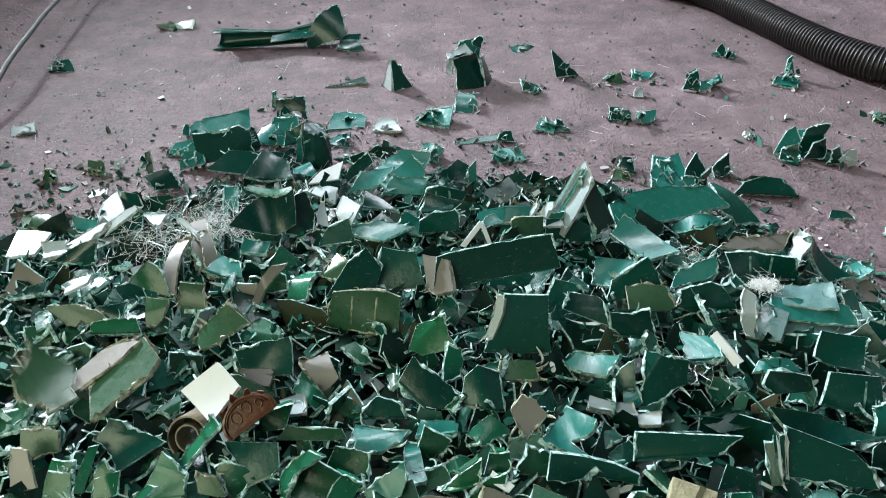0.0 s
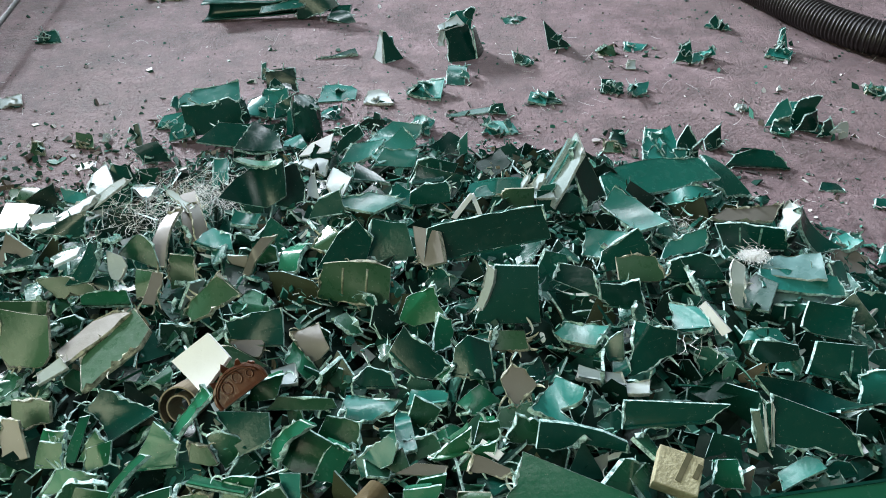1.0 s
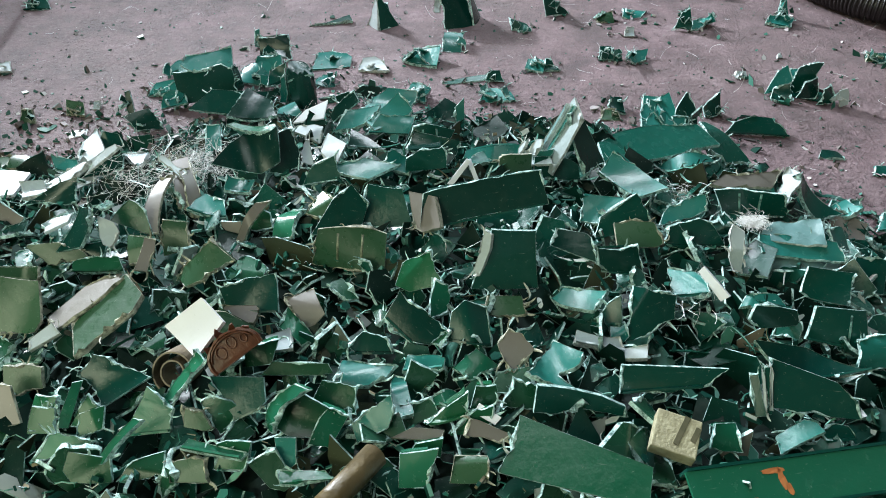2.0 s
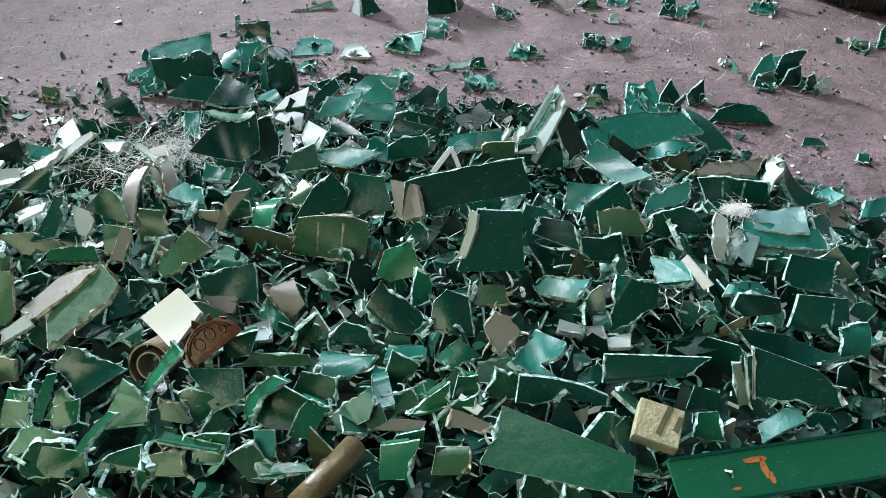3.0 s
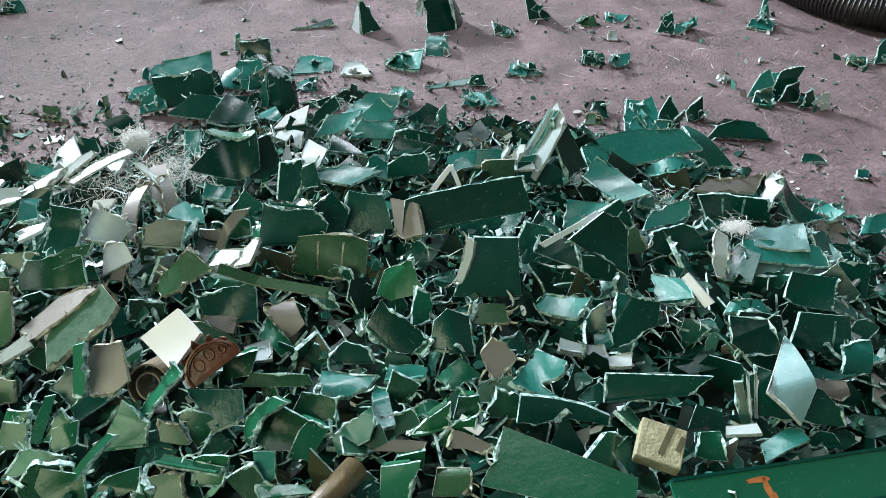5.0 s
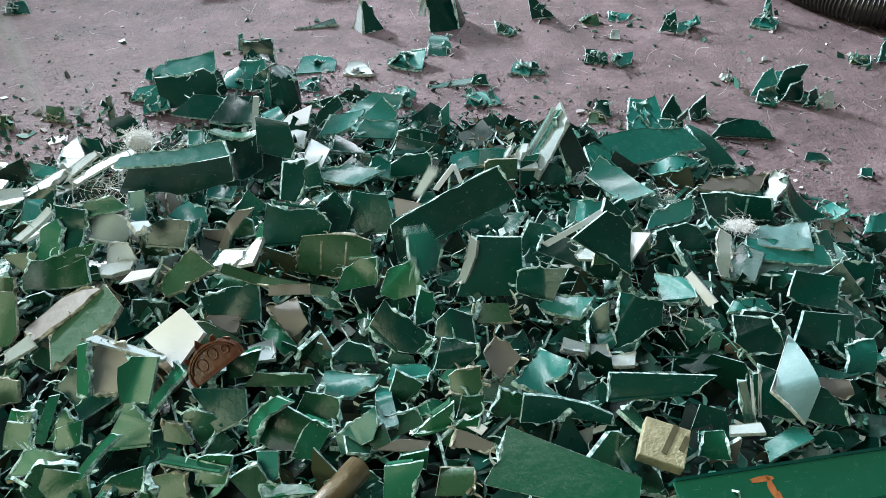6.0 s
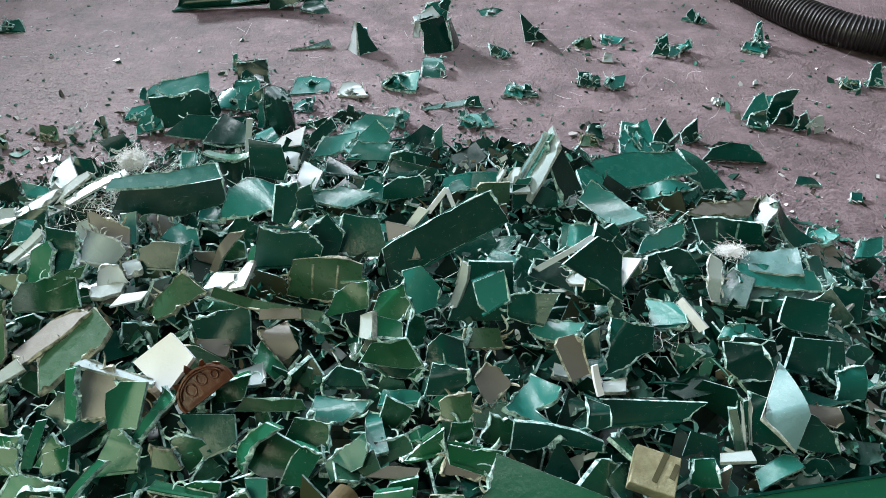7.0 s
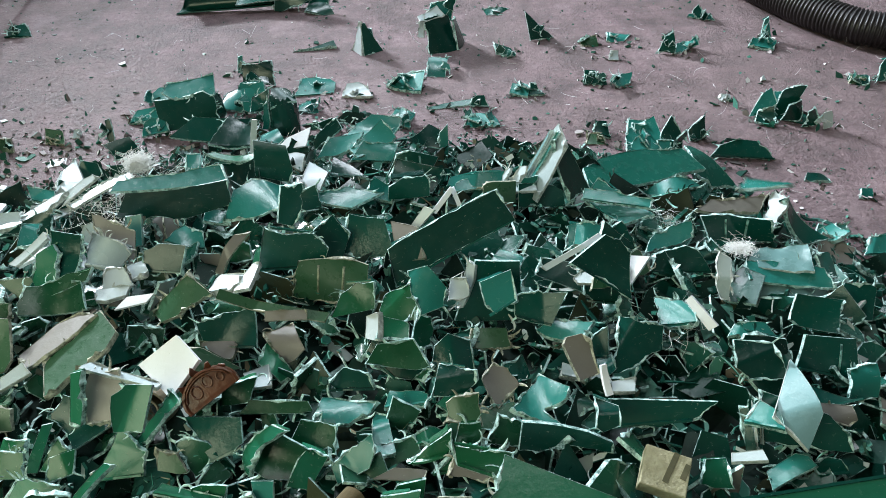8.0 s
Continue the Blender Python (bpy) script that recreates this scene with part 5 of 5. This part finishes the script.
def brown_curl():
    """A half-round brown dish with a rim, a ridge and raised rings, torn on its back."""
    arc = [radians(-14 + 208 * i / 24) for i in range(25)]

    def d_shape(k, z, r):
        return [(0.040 * k * math.cos(a) + r.gauss(0, 0.0003), 0.026 * k * math.sin(a) - 0.008 + r.gauss(0, 0.0003), z) for a in arc]

    r = random.Random(8)
    verts, faces, n = [], [], len(arc)
    for k, z in ((0.55, -0.020), (0.88, -0.017), (1.02, -0.010), (1.0, 0.0), (0.92, 0.001), (0.86, -0.003), (0.40, -0.002)):
        verts += d_shape(k, z, r)
    for s in range(6):
        for i in range(n):
            m = (i + 1) % n
            faces.append((s * n + i, s * n + m, (s + 1) * n + m, (s + 1) * n + i))
    faces += [tuple(range(n))[::-1], tuple(6 * n + i for i in range(n))]
    ob = new("brown_moulding", mesh_of("brown_moulding", verts, faces, [BROWN], "soft"))
    ob.matrix_basis = pose(-0.212, 0.482, 0.211, 44, 10, 0) @ pose(0, 0, 0, 0, 0, 44) @ Matrix.Diagonal((0.72, 0.92, 0.9, 1))
    tagged(ob, "half-round glossy brown plastic moulding with raised rings", "moulding")
    for x, y, s in ((-0.014, 0.002, 0.0068), (0.005, 0.005, 0.0064), (0.022, 0.001, 0.0045)):
        ring = [(s * math.cos(2 * math.pi * i / 14), s * math.sin(2 * math.pi * i / 14), 0) for i in range(15)]
        v, f = tube_data(ring, [0.0011] * 15, 6)
        part("raised_ring", mesh_of("raised_ring", v, f, [BROWN], True), ob, pose(x, y, -0.0015))
    v, f = tube_data([(0.033 * math.cos(a), 0.020 * math.sin(a) - 0.006, -0.001) for a in arc[3:22]], [0.0013] * 19, 6)
    part("ridge", mesh_of("ridge", v, f, [BROWN], True), ob)
    for x, ang, ln in ((-0.026, 150, 0.016), (-0.004, 110, 0.024), (0.012, 70, 0.028), (0.026, 35, 0.018)):
        pts, mid, at = outline(0.016, ln, 0.5, 0.003, 0.002, 0.0016, r)
        v, f, lift, slots = plate_data(pts, mid, 0.0018, 14.0, 1.4, 0.0006, r)
        part("torn_flap", mesh_of("torn_flap", v, f, [BROWN], "soft"), ob, pose(x, 0.016 - abs(x) * 0.3, -0.009, 35, 0, ang - 90))


brown_curl()


def rolled_strip():
    n, turns = 40, 1.6
    pts = [((0.011 + 0.014 * i / n) * math.cos(2 * math.pi * turns * i / n), (0.011 + 0.014 * i / n) * math.sin(2 * math.pi * turns * i / n)) for i in range(n + 1)]
    verts, faces = [], []
    for x, y in pts:
        s = 1 - 0.0018 / math.hypot(x, y)
        verts += [(x, y, -0.016), (x, y, 0.016), (x * s, y * s, 0.016), (x * s, y * s, -0.016)]
    for i in range(n):
        for k in range(4):
            faces.append((4 * i + k, 4 * i + (k + 1) % 4, 4 * i + 4 + (k + 1) % 4, 4 * i + 4 + k))
    ob = new("rolled_strip", mesh_of("rolled_strip", verts, faces, [simple("tan_strip", (0.13, 0.10, 0.065), (0.22, 0.175, 0.12), 0.4, 60)]))
    ob.matrix_basis = pose(-0.275, 0.497, 0.166, 55, -12, 0)
    tagged(ob, "tan plastic strip rolled into a loose coil", "plastic strip")


rolled_strip()

v, f = tube_data([(0, 0, -0.045), (0, 0, -0.02), (0, 0, 0.03), (0, 0, 0.032), (0, 0, 0.012)], [0.0125, 0.012, 0.0125, 0.0098, 0.0092], 18)
pipe = new("pipe_piece", mesh_of("pipe_piece", v, f, [BRASS], True))
pipe.matrix_basis = look((-0.085, 0.352, 0.182), (-0.045, 0.405, 0.178)) @ pose(0, 0, 0, 180)
tagged(pipe, "short olive-brown pipe piece among green shards", "pipe")


def wood_block():
    v, f = box_data(-0.021, 0.021, -0.020, 0.020, -0.016, 0.0)
    block = new("wood_block", mesh_of("wood_block", v, f, [WOOD]))
    block.matrix_basis = pose(0.212, 0.388, 0.183, 10, 5, -22)
    mod = block.modifiers.new("worn edges", "BEVEL")
    mod.width, mod.segments = 0.0012, 2
    tagged(block, "small pale wooden block with two sawn slots", "wood block")
    # slots are not cut: dark strips on the face give their shade
    for x, n in ((0.004, 0.016), (0.017, 0.008)):
        v, f = box_data(-0.0026, 0.0026, -n, n, -0.002, 0.0006)
        part("slot_shade_strip", mesh_of("slot_shade_strip", v, f, [DARK]), block, pose(x, 0.004, 0, 0, 0, -12), "dark strip painted for the shade in a slot")


wood_block()


def channel_bar():
    """A long folded panel edge with a rust mark."""
    bar = new("channel_bar", mesh_of("channel_bar", *box_data(-0.085, 0.36, -0.0195, 0.0195, -0.003, 0.0), [PLASTIC["l"]]))
    bar.matrix_basis = pose(0.292, 0.338, 0.177, 16, 5.4, 9.9)
    tagged(bar, "long green channel bar with an orange rust mark", "channel bar")
    part("upper_lip", mesh_of("upper_lip", *box_data(-0.083, 0.36, 0.0197, 0.0225, -0.016, 0.0012), [PLASTIC["g"]]), bar)
    part("lower_lip", mesh_of("lower_lip", *box_data(-0.085, 0.36, -0.0225, -0.0197, -0.018, 0.0012), [PLASTIC["g"]]), bar)
    r = random.Random(5)
    for cx, cy, sx, sy in ((-0.004, 0.0105, 0.013, 0.003), (0.003, 0.003, 0.0035, 0.011), (0.007, -0.007, 0.003, 0.006), (-0.03, -0.0115, 0.005, 0.0015)):
        ring = [(sx * math.cos(2 * math.pi * i / 16) * r.uniform(0.7, 1.1), sy * math.sin(2 * math.pi * i / 16) * r.uniform(0.75, 1.0), z) for z in (0.0002, 0.0005) for i in range(16)]
        fs = [tuple(range(16, 32))] + [(i, (i + 1) % 16, 16 + (i + 1) % 16, 16 + i) for i in range(16)]
        part("rust_mark", mesh_of("rust_mark", ring, fs, [RUST]), bar, pose(cx, cy, 0), "orange rust mark")


channel_bar()

# ---- the body of the heap: loose fragments ----


def joined(name, label, pieces, mat, category, edge=None):
    verts, faces = [], []
    for vs, fs in pieces:
        o = len(verts)
        verts += vs
        faces += [tuple(i + o for i in q) for q in fs]
    mats, slots = ([mat, edge], [1 if len(q) == 4 else 0 for q in faces]) if edge else ([mat], None)
    return tagged(new(name, mesh_of(name, verts, faces, mats, "soft", slots)), label, category, kind="stuff")


def placed(m, vs):
    return [tuple(m @ Vector(p)) for p in vs]


def chip(r, w, h, thick, m):
    """A small torn chip with a raised lip."""
    n = r.choice((4, 4, 5, 5, 6))
    a0 = r.uniform(0, 6)
    angles = sorted(a0 + 2 * math.pi * (i + r.uniform(-0.28, 0.28)) / n for i in range(n))
    ring = [(w * 0.62 * math.cos(t) * r.uniform(0.7, 1.2), h * 0.62 * math.sin(t) * r.uniform(0.7, 1.2)) for t in angles]
    k = r.uniform(-6, 6)
    vs = [(x, y, k * x * x) for x, y in ring] + [(x * 0.97, y * 0.97, k * x * x - thick) for x, y in ring] + [(0, 0, 0.0), (0, 0, -thick)]
    fs = []
    for i in range(n):
        j = (i + 1) % n
        fs += [(i, j, 2 * n), (n + j, n + i, 2 * n + 1), (i, n + i, n + j, j)]
    return placed(m, vs), fs


# near-black green: the shade between the shards is put into its colour
CORE = simple("gap_shade_plastic", (0.002, 0.011, 0.008), (0.006, 0.030, 0.020), 0.8, 60)


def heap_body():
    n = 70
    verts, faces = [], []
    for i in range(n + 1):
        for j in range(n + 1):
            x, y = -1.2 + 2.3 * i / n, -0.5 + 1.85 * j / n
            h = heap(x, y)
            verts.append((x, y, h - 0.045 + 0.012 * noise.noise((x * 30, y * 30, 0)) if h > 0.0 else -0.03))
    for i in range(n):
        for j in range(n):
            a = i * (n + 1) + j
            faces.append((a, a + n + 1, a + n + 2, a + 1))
    tagged(new("heap_core", mesh_of("heap_core", verts, faces, [CORE])), "body of the green plastic heap, coloured near black for gap shade", "plastic heap", kind="stuff")


heap_body()
r = random.Random(3)
LEAF = plastic("leaf_chip_plastic", (0.006, 0.040, 0.021), (0.016, 0.098, 0.052), 0.27)
CHIP = plastic("chip_plastic", (0.004, 0.036, 0.026), (0.013, 0.115, 0.085), 0.25)
chips, leafs = [], []


def fragment(colour, r):
    """One mesh: a small crumpled plate and its frayed edge."""
    w = r.choice((0.024, 0.030, 0.038, 0.048)) * r.uniform(0.8, 1.3)
    pts, mid, torn_at = outline(w, w * r.uniform(0.45, 0.95), r.uniform(0.4, 1.2), w * r.uniform(-0.15, 0.15), w * r.uniform(-0.12, 0.12), 0.0015, r)
    thick = r.uniform(0.002, 0.005)
    v, f, lift, slots = plate_data(pts, mid, thick, r.uniform(-9, 9), r.uniform(0, 3), r.uniform(0.0003, 0.0018), r, r.choice((0, 0, 0.5, -0.8)), w * r.uniform(-0.1, 0.2))
    rv, rf = rim_data(pts, mid, thick, lift, r, torn_at)
    o = len(v)
    return mesh_of("plastic_fragment", v + rv, f + [tuple(k + o for k in q) for q in rf], [colour, CUT["g"], EDGE["g"]], "soft", slots + [2] * len(rf))


for i in range(36):
    leafs.append(fragment(LEAF, r))
    chips.append(fragment(CHIP if i % 9 else PLASTIC["n"], r))
rest = []
for i in range(440):
    x, y = r.uniform(-0.7, 0.62), r.uniform(0.24, 1.12)
    h = heap(x, y)
    if y > 0.84:
        me = r.choice(chips)
        m = pose(x, y, h - r.uniform(-0.010, 0.010), r.gauss(26, 32), r.gauss(0, 32), r.gauss(0, 60))
        rest.append((placed(m, [v.co for v in me.vertices]), [tuple(q.vertices) for q in me.polygons]))
        continue
    ob = new("plastic_fragment", r.choice(leafs if y < 0.55 - 0.6 * max(-0.25, x) else chips))
    ob.matrix_basis = pose(x, y, h - r.uniform(-0.010, 0.010), r.gauss(26, 32), r.gauss(0, 32), r.gauss(0, 60))
    tagged(ob, "small dark green plastic fragment wedged in the heap", "plastic fragment", "fragments of the heap")
joined("far_fragments", "torn green plastic fragments on the far side of the heap", rest, FILL, "plastic fragments")
pieces = []
for i in range(8000):
    x, y = r.uniform(-1.05, 0.85), r.uniform(-0.25, 1.42)
    h = heap(x, y)
    if h < 0.004 or (h < 0.06 and noise.noise((x * 7, y * 7, 0.5)) < -0.18 - h * 4):
        continue
    s = r.choice((0.014, 0.020, 0.028, 0.04, 0.05))
    if h < 0.03:
        s = min(s, 0.03)
    m = pose(x, y, h - r.uniform(0.006, 0.034) * min(1, h / 0.03), r.gauss(28, 34), r.gauss(0, 34), r.gauss(0, 60) if r.random() < 0.7 else r.uniform(0, 360))
    pieces.append(chip(r, s * r.uniform(0.8, 1.7), s * r.uniform(0.5, 1.0), r.uniform(0.0018, 0.0036), m))
joined("loose_fragments", "loose small green plastic fragments filling the heap", pieces, FILL, "plastic fragments", EDGE["g"])

pieces = []
for i in range(4500):
    x, y = r.uniform(-1.0, 0.8), r.uniform(-0.1, 1.42)
    h = heap(x, y)
    if h < 0.006:
        continue
    ln = 0.005 + r.expovariate(1 / 0.009)
    a, b = Vector((-ln / 2, 0, 0)), Vector((ln / 2, 0, 0))
    c, e = Vector((-0.15 * ln, r.uniform(-0.35, 0.35) * ln, r.uniform(-0.2, 0.2) * ln)), Vector((0.2 * ln, r.uniform(-0.35, 0.35) * ln, 0))
    v, f = tube_data([tuple(a), tuple(c), tuple(e), tuple(b)], [r.uniform(0.0002, 0.0005), r.uniform(0.0004, 0.0011), r.uniform(0.0004, 0.0009), 0.0002], 4)
    pieces.append((placed(pose(x, y, h + r.uniform(-0.014, 0.007), r.uniform(-60, 60), r.uniform(-50, 50), r.uniform(0, 360)), v), f))
for i in range(1500):
    x, y = r.uniform(-0.95, 0.75), r.uniform(0.05, 1.35)
    h = heap(x, y)
    if h < 0.012:
        continue
    # curled torn strips
    ln, wd, bend, twist = 0.006 + r.expovariate(1 / 0.012), r.uniform(0.0008, 0.0036), r.uniform(-0.9, 0.9), r.uniform(-1.4, 1.4)
    v, f = [], []
    for k in range(6):
        s = k / 5 - 0.5
        a, w2 = twist * s, wd * r.uniform(0.6, 1.15) * (0.5 if k in (0, 5) else 1)
        cx, cz = s * ln, bend * s * s * ln
        sy, sz = math.cos(a), math.sin(a)
        v += [(cx, w2 * sy, cz + w2 * sz), (cx, -w2 * sy, cz - w2 * sz), (cx, -w2 * sy, cz - w2 * sz - 0.0014), (cx, w2 * sy, cz + w2 * sz - 0.0014)]
    for k in range(5):
        o = 4 * k
        f += [(o + i, o + (i + 1) % 4, o + 4 + (i + 1) % 4, o + 4 + i) for i in range(4)]
    f += [(3, 2, 1, 0), (20, 21, 22, 23)]
    pieces.append((placed(pose(x, y, h + r.uniform(-0.012, 0.006), r.gauss(0, 40), r.gauss(0, 30), r.uniform(0, 360)), v), f))
for i in range(2600):
    x, y = r.uniform(-1.0, 0.8), r.uniform(0.0, 1.42)
    h = heap(x, y)
    if h < 0.004:
        continue
    # frayed nuggets
    sz = r.uniform(0.003, 0.010)
    pieces.append(chip(r, sz * r.uniform(0.8, 2.2), sz, sz * 0.4, pose(x, y, h + r.uniform(-0.010, 0.008), r.gauss(20, 50), r.gauss(0, 40), r.uniform(0, 360))))
joined("plastic_slivers", "thin torn green and whitish plastic slivers on the heap", pieces, SLIVER, "plastic slivers")

# crumbs on the floor, thicker towards the heap
pieces = []
for i in range(30000):
    x, y = r.uniform(-1.5, 1.3), r.uniform(0.3, 2.5)
    d = math.hypot((x + 0.1) / 1.0, (y - 0.45) / 0.85)
    if d < 0.93 or r.random() > max(0.16, math.exp(-(d - 0.95) * 5)):
        continue
    s = min(0.02, 0.0012 + r.expovariate(1 / 0.0019))
    m = pose(x, y, s * 0.2, r.gauss(0, 30), r.gauss(0, 30), r.uniform(0, 360))
    pieces.append(chip(r, s * r.uniform(0.8, 1.6), s, s * 0.5, m))
for i in range(900):
    x, y = r.gauss(-0.72, 0.20), r.gauss(1.12, 0.16)
    s = min(0.022, 0.002 + r.expovariate(1 / 0.0045))
    pieces.append(chip(r, s * r.uniform(0.8, 1.8), s * r.uniform(0.5, 1.0), s * 0.4, pose(x, y, heap(x, y) + s * 0.2, r.gauss(0, 35), r.gauss(0, 35), r.uniform(0, 360))))
for ob in [o for o in scene.objects if o.name.startswith("plastic_shard") and o.matrix_basis.translation.z < 0.035]:
    c = ob.matrix_basis.translation
    for k in range(r.randint(3, 8)):
        x, y, s = c.x + r.gauss(0, 0.022), c.y + r.gauss(0, 0.022), r.uniform(0.004, 0.016)
        pieces.append(chip(r, s * r.uniform(0.8, 1.8), s * r.uniform(0.4, 0.9), r.uniform(0.001, 0.003), pose(x, y, heap(x, y) + s * 0.25, r.gauss(20, 40), r.gauss(0, 40), r.uniform(0, 360))))
joined("plastic_crumbs", "small plastic crumbs and grit strewn on the concrete", pieces, CRUMB, "plastic crumbs")


def fibres(name, label, spots):
    """Loose fine fibres; spots: x, y, z, spread, height, count, length."""
    out = []
    for x, y, z, spread, tall, count, length in spots:
        for i in range(count):
            p = Vector((x + r.gauss(0, spread), y + r.gauss(0, spread * 0.7), z + abs(r.gauss(0, tall))))
            d = Vector((r.uniform(-1, 1), r.uniform(-1, 1), r.uniform(-0.35, 0.45))).normalized()
            turn = Vector((r.uniform(-1, 1), r.uniform(-1, 1), r.uniform(-0.5, 0.5)))
            pts, n = [], 7
            for k in range(n):
                pts.append(tuple(p))
                d = (d + turn * 0.55).normalized()
                p = p + d * length * r.uniform(0.6, 1.2) / n
                p.z = max(p.z, 0.001)
            out.append(tube_data(pts, [r.uniform(0.00012, 0.00030)] * n, 3))
    return joined(name, label, out, FIBRE, "fibres")


fibres("fibre_tufts", "tangled whitish fibre tufts caught on the heap", [
    (-0.34, 0.925, 0.128, 0.034, 0.006, 420, 0.036), (-0.42, 0.88, 0.128, 0.045, 0.006, 220, 0.045), (-0.46, 1.02, 0.09, 0.03, 0.006, 40, 0.06),
    (0.412, 0.740, 0.144, 0.0085, 0.0015, 1500, 0.006), (0.425, 0.752, 0.140, 0.010, 0.005, 14, 0.030), (0.347, 0.84, 0.118, 0.03, 0.004, 60, 0.03), (0.28, 0.60, 0.15, 0.02, 0.006, 25, 0.04),
    (-0.25, 1.12, 0.05, 0.03, 0.006, 30, 0.07)])
spots = []
for i in range(190):
    x, y = r.uniform(-1.1, 1.1), r.uniform(0.7, 1.8)
    if heap(x, y) < 0.004:
        spots.append((x, y, 0.002, 0.01, 0.003, 1, r.uniform(0.02, 0.06)))
fibres("floor_fibres", "fine pale plastic hairs lying on the concrete", spots)

# the tuft that comes down with the white pieces
tuft_r = []
for i in range(2200):
    p = Vector((r.gauss(0, 0.009), r.gauss(0, 0.007), 0.004 + abs(r.gauss(0, 0.010))))
    d = Vector((r.uniform(-1, 1), r.uniform(-1, 1), r.uniform(-0.3, 0.6))).normalized()
    turn = Vector((r.uniform(-1, 1), r.uniform(-1, 1), r.uniform(-0.5, 0.5)))
    pts = []
    for k in range(6):
        pts.append(tuple(p))
        d = (d + turn * 0.5).normalized()
        p = p + d * 0.0020
    tuft_r.append(tube_data(pts, [0.00028] * 6, 3))
verts, faces = [], []
for vs, fs in tuft_r:
    o = len(verts)
    verts += vs
    faces += [tuple(i + o for i in q) for q in fs]
tuft = tagged(new("fibre_tuft", mesh_of("fibre_tuft", verts, faces, [FIBRE])), "bright white tuft of fibres lying on shards", "fibre tuft")
tuft.matrix_basis = pose(-0.454, 1.050, 0.094)
falls(tuft, 4.48)

# a strip that is still flying at the end
flying = shard("t", 0.66, 1.00, 0.03, 20, 15, 30, 0.085, 0.035, 0.8, 0.004, 0.002)


def motions():
    """Every falling piece waits at the outlet above, drops, hops once and lies still."""
    for ob, t, a, b, c in FALLS:
        rest = ob.matrix_basis.copy()
        at, turn = rest.translation, rest.to_quaternion().to_matrix().to_4x4()
        axis = Vector((a, b, 0.3)).normalized()
        drop = 1.15
        fall = math.sqrt(2 * drop / 9.81)
        hop, high = 0.16, 0.5 * 9.81 * 0.08 ** 2

        def at_time(s):
            """Pose s seconds after the hit."""
            if s < 0:
                k = min(-s, fall)
                off = Vector((0.25 * a * k - 0.02 * a, -0.35 * k - 0.02 * abs(b), drop - 0.5 * 9.81 * (fall - k) ** 2))
                off.z = drop * 1.0 - 0.5 * 9.81 * (fall - k) ** 2
                ang = 0.9 * c + 5.5 * c * k
            else:
                k = min(s, hop) / hop
                off = Vector((-0.02 * a, -0.02 * abs(b), 0)) * (1 - k) + Vector((0, 0, high * 4 * k * (1 - k)))
                ang = 0.9 * c * (1 - k)
            return Matrix.Translation(at + off) @ Matrix.Rotation(ang, 4, axis) @ turn

        rows = [(0.0, at_time(0.0 - t))]
        for s in (-fall, -0.40, -0.32, -0.24, -0.16, -0.10, -0.05, 0.0, 0.04, 0.08, 0.12, 0.16):
            if 0.02 < t + s < 7.98:
                rows.append((t + s, at_time(s)))
        rows.append((8.0, at_time(8.0 - t)))
        walk(ob, rows)
    # shards that a falling piece strikes: a short hop and back
    for ob, t, k in NUDGES:
        rest = ob.matrix_basis.copy()
        at = rest.translation.copy()

        def hopped(up, ang):
            return Matrix.Translation(at + Vector((0.004, 0.002, up))) @ Matrix.Rotation(ang, 4, "X") @ Matrix.Translation(-at) @ rest

        walk(ob, [(0.0, rest), (t - 0.02, rest), (t + 0.03, hopped(0.012 * k, -0.25 * k)), (t + 0.08, hopped(0.014 * k, 0.1 * k)), (t + 0.15, hopped(0.006 * k, 0.2 * k)), (t + 0.22, rest), (8.0, rest)])
    # the strip that skids off over the far panel
    walk(flying, [(0.0, pose(0.15, 0.75, 1.3, 20, 15, 10)), (7.3, pose(0.15, 0.75, 1.3, 20, 15, 10)), (7.5, pose(0.17, 0.85, 0.75, 50, 25, 20)), (7.6, pose(0.19, 0.92, 0.30, 60, 30, 25)),
                  (7.7, pose(0.366, 1.037, 0.09, 35, 10, 40)), (7.8, pose(0.414, 1.003, 0.12, 5, -15, 75)), (7.9, pose(0.514, 1.033, 0.07, -20, 10, 100)), (8.0, pose(0.573, 1.016, 0.05, 10, 25, 130))])
    # the big panel is knocked askew
    rest = PANEL.matrix_basis.copy()
    moved = Matrix.Translation((-0.022, -0.02, 0.004)) @ Matrix.Translation(rest.translation) @ Matrix.Rotation(radians(17), 4, rest.to_3x3() @ Vector((0, 0, 1))) @ Matrix.Translation(-rest.translation) @ rest
    walk(PANEL, [(0.0, rest), (5.82, rest), (5.9, moved), (6.0, moved), (8.0, moved)])


motions()
